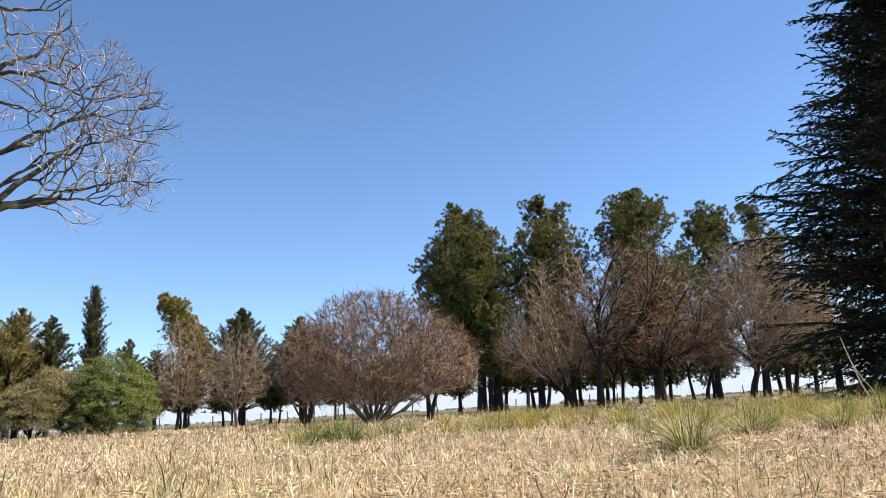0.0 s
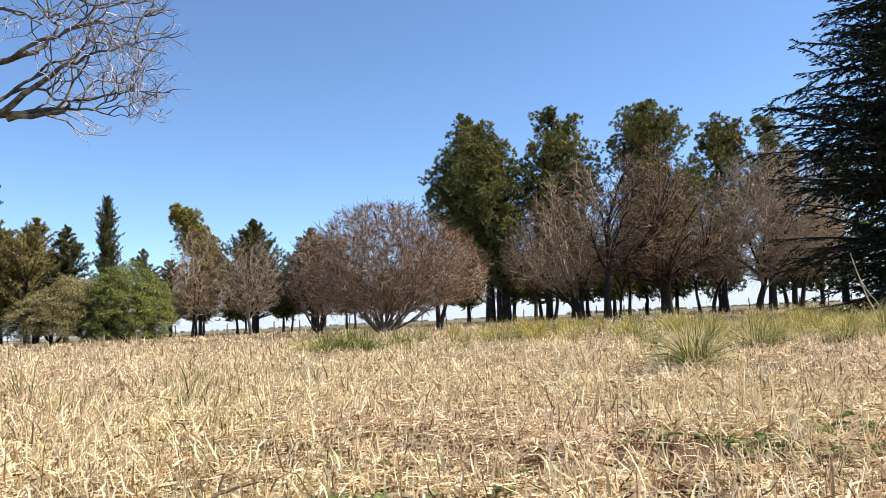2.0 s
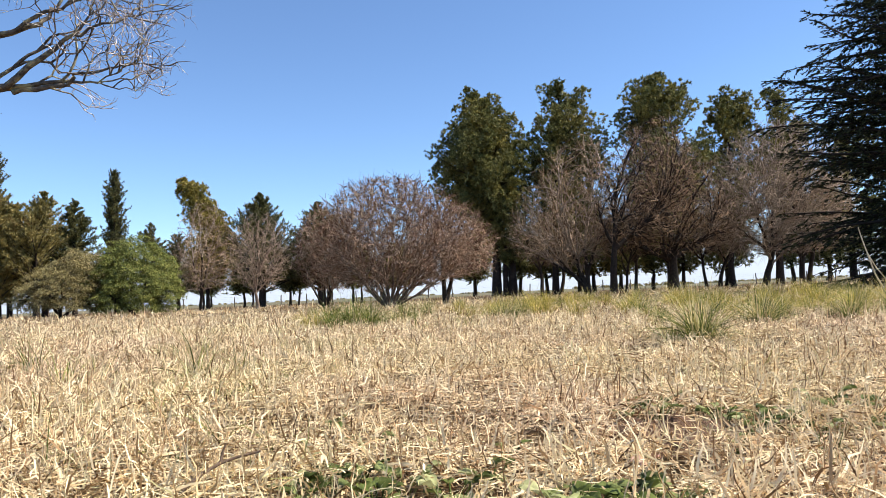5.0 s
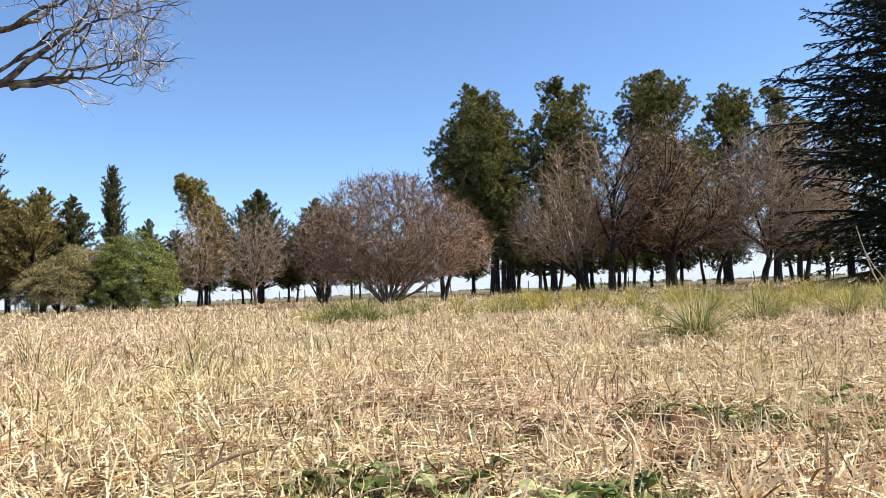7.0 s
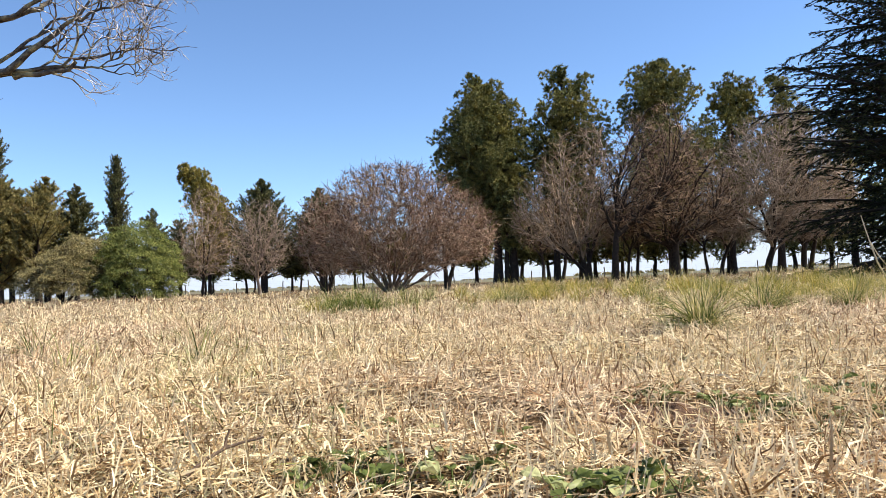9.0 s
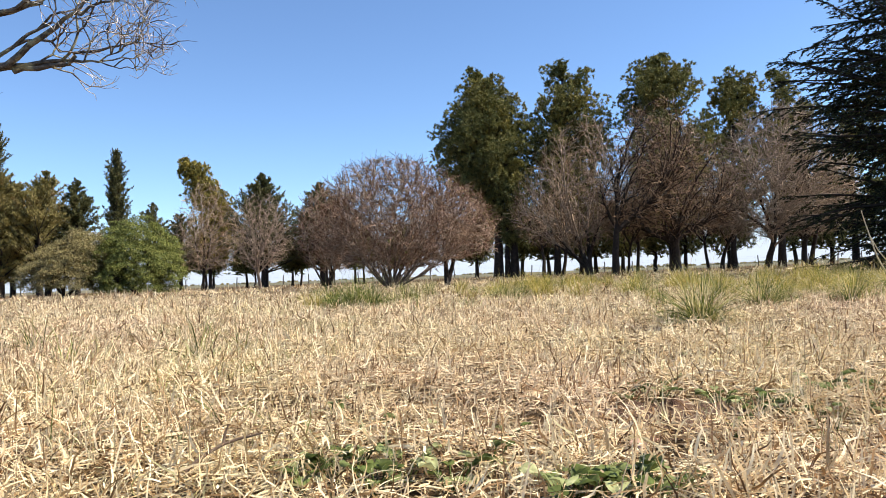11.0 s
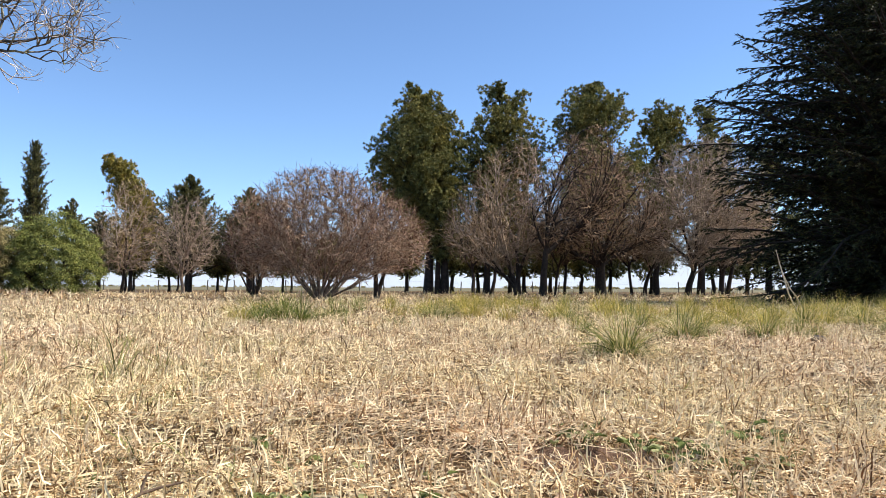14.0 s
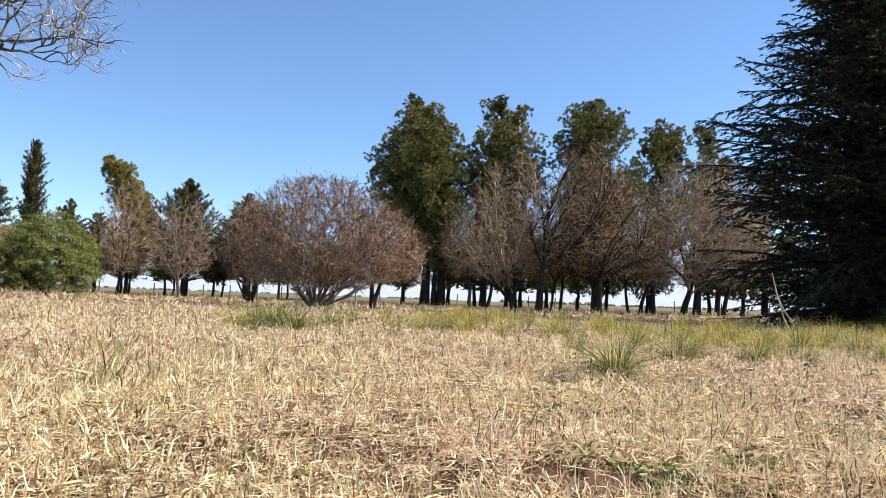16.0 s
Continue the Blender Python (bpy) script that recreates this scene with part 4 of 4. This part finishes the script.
    spray = ramify(rng, B[6, [15, 18, 20]], unit(np.array([[0.6, 0.3, 0.5], [0.8, -0.2, 0.3], [0.7, 0, 0.6]])), np.full(3, 0.16), np.full(3, 0.008), 4, np.array([2.6, -0.4, 2.95]), np.array([0.6, 0.6, 0.5]), (18, 45), 0.25, 0.05, 0.05, 2.5, 0.0046, 0.85, 0.75, 0.0, 2.7)
    part("branchwork", [tubes(*g, 5) for g in grown[:3]], LICHEN_BARK, tree, smooth=True, kind="stuff")
    part("crown", [tubes(*g, 3) for g in grown[3:] + spray], TWIG_PALE, tree, "pale crooked twigs", kind="stuff")
    return tree


limb_tree((-9.5, 11, 0), 101, "leafless tree with crooked lichened limbs against the sky")


# ---- fence and plain ----
def fence():
    rng = np.random.default_rng(5)
    ob = thing("fence", (0, 90, 0), "wire fence with weathered wooden posts at the meadow's far edge", "fence")
    zs = np.array([-0.2, 0.4, 0.9, 1.25])
    xs = np.arange(-78, 80, 3.0)
    meshes = []
    for i in range(4):
        P = np.stack([0.03 * rng.normal(size=4), 0.02 * rng.normal(size=4), zs + (zs > 1) * rng.uniform(-0.1, 0.12)], 1)
        meshes.append(mesh_of("post", [tubes(P[None], np.full((1, 4), 0.065), 8)], POST_WOOD, True))
    for i, x in enumerate(xs):
        p = new("post", meshes[i % 4])
        p.parent, p.location = ob, (x + rng.uniform(-0.3, 0.3), rng.uniform(-0.05, 0.05), 0)
    for z in (0.35, 0.65, 0.95, 1.15):
        x = np.linspace(-80, 82, 55)
        P = np.stack([x, 0 * x + 0.1, z + 0.015 * np.sin(x * 1.7)], 1)
        part("wire", [tubes(P[None], np.full((1, 55), 0.004), 4)], WIRE, ob)
    return ob


fence()


def far_woods():
    rng = np.random.default_rng(6)
    spots = []
    for x0, x1, y, h, n in ((-520, -60, 1000, 2.2, 160), (-40, 60, 1000, 2.0, 50), (90, 190, 700, 4.0, 60), (190, 520, 1000, 3.2, 150)):
        spots.append(np.stack([rng.uniform(x0, x1, n), y + rng.uniform(-20, 20, n), h * rng.uniform(0.4, 1.0, n)], 1))
    S = np.concatenate(spots)
    per = 26
    d = unit(rng.normal(size=(len(S), per, 3)))
    C = np.stack([S[:, 0], S[:, 1], S[:, 2] * 0.5], 1)[:, None] + d * rng.uniform(0.5, 1, (len(S), per, 1)) * np.stack([S[:, 2] * 0.9, S[:, 2] * 0.9, S[:, 2] * 0.5], 1)[:, None]
    ob = new("far_woods", mesh_of("far_woods", [small_leaves(rng, C.reshape(-1, 3), d.reshape(-1, 3), 1.1)], GREY_SHRUB_LEAF))
    return tagged(ob, "low belts of trees on the far plain", "woods", kind="stuff")


far_woods()


# ---- grass ----
def tussock_mesh(seed, height, spread, count, material):
    rng = np.random.default_rng(seed)
    az = rng.uniform(0, 2 * np.pi, count)
    r = spread * 0.2 * np.sqrt(rng.uniform(0, 1, count))
    B = np.stack([r * np.cos(az), r * np.sin(az), np.full(count, -0.01)], 1)
    lean = rng.uniform(0, 1, count) ** 0.9
    return mesh_of("tussock", [blades(rng, B, az + 0.9 * rng.normal(size=count), np.radians(89 - 52 * lean + 6 * rng.normal(size=count)), np.radians(rng.uniform(0, 55, count) + 45 * lean),
                   height * rng.uniform(0.4, 1.2, count), rng.uniform(0.0035, 0.0072, count), 4)], material)


TUSSOCKS = {}
for kind, mat, share in (("green", GREEN_BLADE, 1.0), ("yellow", YELLOW_BLADE, 0.8), ("sparse", GREEN_BLADE, 0.16), ("lush", LUSH_BLADE, 1.0)):
    for size, (h, sp, c) in {"big": (0.42, 0.34, 330), "mid": (0.34, 0.28, 250), "small": (0.24, 0.2, 150)}.items():
        TUSSOCKS[kind, size] = [tussock_mesh(200 + 7 * v + len(TUSSOCKS) * 31, h, sp, int(c * share), mat) for v in range(3)]


def tussock(x, y, kind, size, rng, scale=1.0):
    ob = new("grass_tussock", TUSSOCKS[kind, size][rng.integers(0, 3)])
    ob.location = (x, y, float(land(x, y)))
    ob.rotation_euler = (0, 0, rng.uniform(0, 6.28))
    ob.scale = (scale, scale, scale * rng.uniform(0.9, 1.1))
    return tagged(ob, {"green": "arching tussock of green grass in the dry meadow", "lush": "fresh dark green tussock of grass below a bare tree", "yellow": "yellow-green tussock of long grass among dry stalks",
                       "sparse": "thin wisp of green grass blades in the straw"}[kind],
                  "grass", "grass tussocks")


rt = np.random.default_rng(7)
for x, y, kind, size, sc in (
        (1.27, 5.0, "green", "big", 0.94), (1.13, 5.08, "green", "small", 0.9), (2.12, 6.35, "green", "big", 0.85), (2.35, 6.6, "green", "mid", 0.9), (2.95, 6.75, "green", "big", 0.85), (4.15, 8.3, "green", "mid", 1.0), (4.5, 8.5, "yellow", "mid", 1.05), (4.85, 8.4, "green", "mid", 0.95), (4.35, 8.75, "yellow", "big", 0.9), (4.7, 8.8, "green", "small", 1.2), (3.85, 8.5, "yellow", "small", 1.2), (-2.4, 4.7, "sparse", "big", 0.9),
        (3.3, 6.9, "green", "small", 0.9), (-1.4, 9.5, "green", "mid", 0.95), (-1.1, 9.2, "sparse", "small", 1.3), (-1.85, 9.9, "sparse", "mid", 1.0), (-1.65, 9.2, "green", "small", 0.8), (-1.75, 9.5, "lush", "mid", 1.15), (-1.45, 9.4, "lush", "big", 1.1), (-1.2, 9.2, "lush", "mid", 1.15), (-1.6, 9.05, "lush", "mid", 0.9), (-1.0, 9.4, "green", "small", 1.2), (-0.56, 7.7, "sparse", "small", 1.2),
        (0.33, 10.7, "green", "small", 1.1), (0.6, 10.9, "sparse", "small", 1.2), (1.45, 13.8, "green", "mid", 0.9), (2.16, 12.4, "green", "small", 0.9), (-1.74, 3.85, "sparse", "mid", 0.9),
        (-1.27, 4.1, "sparse", "small", 1.2), (-1.1, 4.25, "sparse", "mid", 0.8), (3.7, 8.2, "yellow", "mid", 0.9), (3.2, 8.0, "green", "small", 1.0), (-0.45, 2.45, "sparse", "small", 0.6),
        (-0.95, 3.0, "sparse", "small", 0.7), (1.5, 3.2, "sparse", "small", 0.6), (-0.75, 6.2, "sparse", "small", 1.0), (-0.1, 8.6, "sparse", "mid", 1.0)):
    tussock(x, y, kind, size, rt, sc)
for x, y in ((-1.2, 4.0), (-1.6, 4.85), (-1.38, 4.6), (-2.3, 5.95), (-0.84, 3.3), (-0.69, 2.5), (-1.95, 4.3)):
    for _ in range(4):
        tussock(x + 0.09 * rt.normal(), y + 0.12 * rt.normal(), "sparse", "small", rt, rt.uniform(0.45, 0.75))
for _ in range(34):
    tussock(rt.uniform(0.5, 1.75), rt.uniform(2.05, 3.3), "sparse", "small", rt, rt.uniform(0.28, 0.45))
for _ in range(40):
    tussock(rt.uniform(-2.4, -0.5), rt.uniform(2.3, 6.0), "sparse", ("small", "mid")[rt.integers(0, 2)], rt, rt.uniform(0.4, 0.75))
for _ in range(130):
    y = rt.uniform(9.5, 19)
    x = y * rt.uniform(0.04, 0.75) - 0.3
    tussock(x, y, "yellow" if rt.uniform() < 0.75 else "green", ("big", "mid", "mid", "small")[rt.integers(0, 4)], rt, rt.uniform(0.75, 1.05))
for _ in range(60):
    y = rt.uniform(6.6, 11.0)
    tussock(y * rt.uniform(0.2, 0.72), y, ("green", "yellow", "sparse")[rt.integers(0, 3)], ("mid", "small", "small")[rt.integers(0, 3)], rt, rt.uniform(0.7, 1.0))
for _ in range(26):
    y = rt.uniform(9, 20)
    tussock(y * rt.uniform(-0.22, 0.05), y, "green" if rt.uniform() < 0.6 else "yellow", ("mid", "small")[rt.integers(0, 2)], rt, rt.uniform(0.75, 1.0))


# weeds as (x, y, leaves, leaf length)
WEEDS = ((-0.27, 2.00, 10, 0.034), (-0.20, 2.12, 10, 0.03), (-0.10, 2.05, 10, 0.034), (-0.02, 1.98, 8, 0.036), (0.04, 2.08, 6, 0.028), (0.15, 1.875, 8, 0.043), (0.19, 1.91, 7, 0.040), (0.23, 1.88, 9, 0.043), (0.275, 1.91, 6, 0.038), (0.31, 1.88, 6, 0.038), (-0.14, 1.97, 9, 0.034), (-0.24, 2.08, 8, 0.03),
         (0.92, 2.74, 6, 0.045), (0.98, 2.68, 4, 0.04), (0.66, 2.49, 6, 0.032), (0.74, 2.54, 6, 0.032), (0.60, 2.56, 5, 0.032), (0.47, 2.66, 5, 0.032), (0.40, 2.64, 4, 0.032), (-0.12, 2.36, 3, 0.032),
         (-0.62, 2.30, 4, 0.028), (-0.28, 2.50, 3, 0.028), (0.85, 2.40, 4, 0.028), (1.35, 2.55, 5, 0.028), (1.02, 2.10, 4, 0.028),
         (0.60, 2.58, 7, 0.024), (0.65, 2.45, 7, 0.022), (0.70, 2.43, 6, 0.022), (0.55, 2.31, 5, 0.022), (0.76, 2.40, 6, 0.022), (0.69, 2.58, 6, 0.022), (0.43, 2.83, 6, 0.028), (0.49, 2.76, 6, 0.028), (0.54, 2.83, 5, 0.026), (0.08, 2.26, 4, 0.026), (0.95, 2.52, 5, 0.024), (-0.36, 2.68, 4, 0.028), (-0.30, 2.30, 5, 0.03), (-0.22, 2.38, 4, 0.028))


def dry_grass():
    rng = np.random.default_rng(8)
    pieces = []
    eye = np.array([0.04, 0.75])
    # (ring from, to, blades on a square metre, length, width, points)
    for r0, r1, dens, ln, wd, k in ((0.0, 1.0, 3000, 0.070, 0.0045, 4), (1.0, 2.2, 10500, 0.066, 0.0038, 5), (2.2, 3.4, 7200, 0.068, 0.0044, 4), (3.4, 5.5, 3700, 0.074, 0.0054, 4), (5.5, 9.0, 1450, 0.09, 0.0072, 3), (9.0, 20.0, 240, 0.13, 0.012, 3), (20.0, 46.0, 12, 0.26, 0.03, 3)):
        n = int(dens * math.pi * (r1 ** 2 - r0 ** 2))
        r = np.sqrt(rng.uniform(r0 ** 2, r1 ** 2, n))
        a = rng.uniform(-math.pi, math.pi, n)
        # the sward is thickest to the north of the standpoint and thins out in ragged tongues round it
        rim = np.abs(a) + 0.16 * np.sin(5 * a + 1.3 * r) + 0.08 * np.sin(11 * a - 2.1 * r) + 0.08 * rng.normal(size=n)
        thick = np.interp(rim, [0.72, 0.82, 1.2], [1.0, 0.18, 0.03])
        pick = rng.uniform(0, 1, n) < np.maximum(thick, np.clip(1.2 - r, 0, 0.4))
        r, a = r[pick], a[pick]
        n = len(r)
        x, y = eye[0] + r * np.sin(a), eye[1] + r * np.cos(a)
        soil = np.hypot((x - EARTH[0]) / 0.19, (y - EARTH[1]) / 0.17)
        near_weed = np.min([np.hypot(x - wx, (y - wy) * 0.8) / (1.3 * ws) for wx, wy, _, ws in WEEDS], axis=0) if r0 < 4 else np.full(n, 9.0)
        big_weed = np.min([np.hypot(x - wx, y - wy + 0.03) / (1.5 * ws) for wx, wy, _, ws in WEEDS if ws > 0.0425], axis=0) if r0 < 4 else np.full(n, 9.0)
        keep = rng.uniform(0, 1, n) < np.minimum(np.clip(2.2 * (soil - 0.62), 0.05, 1), np.where((near_weed < 1) & (big_weed > 1), 0.6, np.where(big_weed < 1, 0.15, 1.0)))
        x, y, r = x[keep], y[keep], r[keep]
        n = len(x)
        # clumps: swathes lie one way and stand higher in places
        lie = np.array([noise.noise(Vector((px * 1.6, py * 1.6, 3.1))) for px, py in zip(x, y)])
        tall = np.array([noise.noise(Vector((px * 0.9, py * 0.9, 9.7))) for px, py in zip(x, y)])
        az = np.where(rng.uniform(0, 1, n) < 0.35, lie * 5.0 + 0.6 * rng.normal(size=n), rng.uniform(0, 2 * np.pi, n))
        gap = np.array([noise.noise(Vector((px * 4.5, py * 4.5, 6.3))) for px, py in zip(x, y)])
        stay = rng.uniform(0, 1, n) < np.clip(0.95 + 1.2 * gap, 0.4, 1)
        x, y, r, lie, tall, az, gap = (v[stay] for v in (x, y, r, lie, tall, az, gap))
        n = len(x)
        upright = rng.uniform(0, 1, n) ** 2.0
        left = np.clip((-0.35 - x) / 1.2, 0, 1) * np.clip((7 - y) / 3, 0, 1)
        L = ln * rng.uniform(0.45, 1.35, n) * (1 + 0.45 * tall + 0.45 * left + 0.5 * np.clip(gap, -0.5, 0.5))
        L = np.where(r < 0.7, np.minimum(L, 0.05), L)
        B = np.stack([x, y, land(x, y) + (0.045 + 0.05 * np.clip(gap, -0.5, 0.5)) * rng.uniform(0, 1, n) ** 1.3], 1)
        pieces.append(blades(rng, B, az, np.radians(2 + 74 * upright), np.radians(rng.uniform(-25, 85, n)), L, wd * rng.uniform(0.6, 1.4, n), k, 0.8, 0.62))
    # thinner, coarser sward on the rest of the meadow
    for r0, r1, dens, ln, wd, k in ((0.5, 6.0, 1000, 0.12, 0.010, 2), (6.0, 14.0, 120, 0.2, 0.024, 2), (14.0, 40.0, 12, 0.30, 0.05, 2)):
        n = int(dens * math.pi * (r1 ** 2 - r0 ** 2))
        r, a = np.sqrt(rng.uniform(r0 ** 2, r1 ** 2, n)), rng.uniform(-math.pi, math.pi, n)
        rim = np.abs(a) + 0.1 * np.sin(5 * a + 1.3 * r) + 0.05 * rng.normal(size=n)
        pick = rim > 0.80
        x, y = eye[0] + (r * np.sin(a))[pick], eye[1] + (r * np.cos(a))[pick]
        n = len(x)
        B = np.stack([x, y, land(x, y) + 0.02 * rng.uniform(0, 1, n)], 1)
        pieces.append(blades(rng, B, rng.uniform(0, 6.28, n), np.radians(rng.uniform(5, 70, n)), np.radians(rng.uniform(-10, 110, n)), ln * rng.uniform(0.6, 1.3, n), wd * rng.uniform(0.6, 1.3, n), k, 0.9, 0.5))
    # taller dry stalks standing over the mat
    n = 700
    r = np.sqrt(rng.uniform(1.0, 100.0, n))
    a = rng.uniform(-0.75, 0.75, n)
    x, y = eye[0] + r * np.sin(a), eye[1] + r * np.cos(a)
    B = np.stack([x, y, land(x, y)], 1)
    tallness = 0.20 + 0.10 * np.clip(-x, 0, 1)
    pieces.append(blades(rng, B, rng.uniform(0, 6.28, n), np.radians(rng.uniform(55, 88, n)), np.radians(rng.uniform(5, 70, n)), tallness * rng.uniform(0.7, 1.2, n), rng.uniform(0.0018, 0.0032, n), 5, 0.3, 0.12))
    # long bleached blades arch over one another to the west
    n = 1100
    cx, cy = rng.uniform(-2.6, -0.45, 60), rng.uniform(1.8, 4.6, 60)
    g = rng.integers(0, 60, n)
    x, y = cx[g] + 0.13 * rng.normal(size=n), cy[g] + 0.13 * rng.normal(size=n)
    B = np.stack([x, y, land(x, y)], 1)
    pieces.append(blades(rng, B, rng.uniform(0, 6.28, n), np.radians(rng.uniform(50, 88, n)), np.radians(rng.uniform(40, 130, n)), rng.uniform(0.08, 0.20, n), rng.uniform(0.0032, 0.0055, n), 6, 0.4, 0.2))
    ob = new("dry_grass", mesh_of("dry_grass", pieces, STRAW))
    return tagged(ob, "matted dry straw-coloured meadow grass", "grass", kind="stuff")


dry_grass()


# ---- weeds and small things in the grass ----
def weed(x, y, seed, leaves, size, label="low weed with rounded green leaves among the straw"):
    rng = np.random.default_rng(seed)
    ob = thing("weed", (x, y, float(land(x, y))), label, "weed", "broad-leaved weeds")
    for i in range(leaves):
        az = i * 2.4 + rng.uniform(-0.4, 0.4)
        L, reach = size * rng.uniform(0.7, 1.25), size * rng.uniform(0.3, 2.6)
        tilt = rng.uniform(-0.25, 1.0)
        rows, cols = 8, 7
        V = []
        lobe = rng.uniform(0, 6.3)
        for a in range(rows + 1):
            s = a / rows
            w = L * 0.44 * max(0.02, math.sin(math.pi * (0.05 + 0.93 * s))) ** 0.6 * (0.8 + 0.25 * s) * (1 + 0.09 * math.sin(13 * s + lobe))
            for b in range(cols):
                c = b / (cols - 1) * 2 - 1
                V.append((reach * 0.5 + L * s * math.cos(tilt), w * c, 0.012 + 0.03 * (reach / size / 2.6) + (0.018 if size > 0.042 else 0.008) + L * s * math.sin(tilt) * (1 - 0.45 * s) + 0.22 * w * abs(c) - 0.06 * L * s * s + 0.09 * L * math.sin(5 * c + 6 * s + lobe)))
        V = np.array(V) @ np.array(Matrix.Rotation(az, 3, "Z").transposed())
        i0 = (np.arange(rows)[:, None] * cols + np.arange(cols - 1)[None]).ravel()
        leaf = part("leaf", [(V, np.stack([i0, i0 + 1, i0 + 1 + cols, i0 + cols], 1))], WEED_LEAF, ob, smooth=True)
        s = np.linspace(0, 1, 4)[:, None]
        P = np.array([[0, 0, -0.01]]) * (1 - s) + V[2] * s
        part("stalk", [tubes(P[None], np.full((1, 4), 0.0016), 4)], WEED_LEAF, leaf)
    return ob


rw = np.random.default_rng(9)
for x, y, n, s in WEEDS:
    weed(x, y, int(rw.integers(1, 9999)), n, s)


def soil_patch():
    rng = np.random.default_rng(12)
    a = np.linspace(0, 2 * np.pi, 97)[:-1]
    rows = []
    for f in np.linspace(0, 1, 25):
        rr = f * (1 + 0.16 * np.sin(3 * a + 1) + 0.1 * np.sin(7 * a))
        x, y = EARTH[0] + 0.2 * rr * np.cos(a), EARTH[1] + 0.18 * rr * np.sin(a)
        z = land(x, y) + 0.035 * (1 - f ** 2) + np.array([0.03 * noise.noise(Vector((px * 22, py * 22, 1.0))) + 0.014 * noise.noise(Vector((px * 70, py * 70, 5.0))) for px, py in zip(x, y)]) * (1 - f * f) + 0.003 * rng.normal(size=96) * (1 - f) - 0.006 * f
        rows.append(np.stack([x, y, z], 1))
    V = np.concatenate(rows)
    i, j = np.meshgrid(np.arange(24), np.arange(96), indexing="ij")
    k = (j + 1) % 96
    F = np.stack([i * 96 + j, i * 96 + k, (i + 1) * 96 + k, (i + 1) * 96 + j], -1).reshape(-1, 4)
    ob = new("soil_patch", mesh_of("soil_patch", [(V, F)], SOIL, True))
    return tagged(ob, "low heap of bare reddish-brown soil in the grass", "soil")


soil_patch()


def stone(x, y, size):
    rng = np.random.default_rng(14)
    bm = bmesh.new()
    bmesh.ops.create_icosphere(bm, subdivisions=3, radius=size)
    for v in bm.verts:
        v.co *= 1 + 0.25 * noise.noise(v.co * 14)
        v.co.z *= 0.62
    me = bpy.data.meshes.new("stone")
    bm.to_mesh(me)
    bm.free()
    me.materials.append(STONE)
    ob = new("stone", me)
    ob.location = (x, y, float(land(x, y)) + size * 0.5)
    return tagged(ob, "dark rounded lump lying in the dry grass", "stone")


stone(3.25, 6.45, 0.062)


def dead_plant(base, points, r, label):
    ob = thing("dead_plant", base, label, "dead plant")
    P = np.array(points[0], float)
    part("stem", [tubes(P[None], np.linspace(r, r * 0.45, len(P))[None], 7)], STEM_DRY, ob, smooth=True)
    for q in points[1:]:
        Q = np.array(q, float)
        part("shoot", [tubes(Q[None], np.linspace(r * 0.7, r * 0.3, len(Q))[None], 6)], STEM_DRY, ob, smooth=True)
    return ob


dead_plant((4.5, 9, 0), [[(0.0, 0, -0.05), (-0.07, 0, 0.2), (-0.15, 0, 0.37), (-0.21, 0, 0.58), (-0.25, 0, 0.72), (-0.29, 0, 0.88)],
                         [(-0.215, 0, 0.60), (-0.13, 0.01, 0.44), (-0.03, 0.02, 0.31), (0.06, 0.03, 0.15), (0.10, 0.03, -0.03)],
                         [(-0.07, 0, 0.20), (-0.01, 0.015, 0.29), (0.04, 0.02, 0.38)], [(-0.18, 0, 0.50), (-0.21, 0.01, 0.52), (-0.25, 0.01, 0.525)]],
          0.011, "pale leaning dead plant stem in long grass")


def fallen_twig():
    ob = thing("fallen_twig", (-0.40, 1.98, 0.06), "crooked brown fallen twig in the straw", "twig")
    P = np.array([(-0.045, -0.05, 0.0), (-0.02, -0.025, 0.02), (0.0, 0.0, 0.03), (0.025, 0.015, 0.036), (0.06, 0.025, 0.042)])
    part("stem", [tubes(P[None], np.array([[0.003, 0.003, 0.0028, 0.0024, 0.0018]]), 6)], TWIG_BROWN, ob, smooth=True)
    Q = np.array([(0.0, 0.0, 0.03), (0.0, 0.01, 0.045), (0.006, 0.012, 0.06)])
    part("side_shoot", [tubes(Q[None], np.array([[0.003, 0.0025, 0.0015]]), 5)], TWIG_BROWN, ob, smooth=True)
    return ob


fallen_twig()


def dead_leaf(x, y, size, turn, label):
    """A curled fallen leaf with a raised midrib."""
    rows, cols = 7, 5
    V = []
    for a in range(rows):
        s = a / (rows - 1)
        w = size * 0.34 * math.sin(math.pi * (0.05 + 0.93 * s)) ** 0.7
        for q in range(cols):
            u = q / (cols - 1) * 2 - 1
            V.append((size * (s - 0.5), w * u, 0.30 * w * u * u + 0.10 * size * math.sin(3 * s) + 0.004 * math.sin(9 * s + 5 * u)))
    i0 = (np.arange(rows - 1)[:, None] * cols + np.arange(cols - 1)[None]).ravel()
    ob = new("dead_leaf", mesh_of("dead_leaf", [(V, np.stack([i0, i0 + 1, i0 + 1 + cols, i0 + cols], 1))], DEAD_LEAF, True))
    ob.location, ob.rotation_euler = (x, y, float(land(x, y)) + 0.05), (0.7, 0.3, turn)
    return tagged(ob, label, "leaf", "fallen leaves")


for x, y, s, a in ((0.30, 2.06, 0.034, 0.4), (0.335, 2.09, 0.026, 2.0)):
    dead_leaf(x, y, s, a, "curled pinkish-brown dead leaf on the straw")
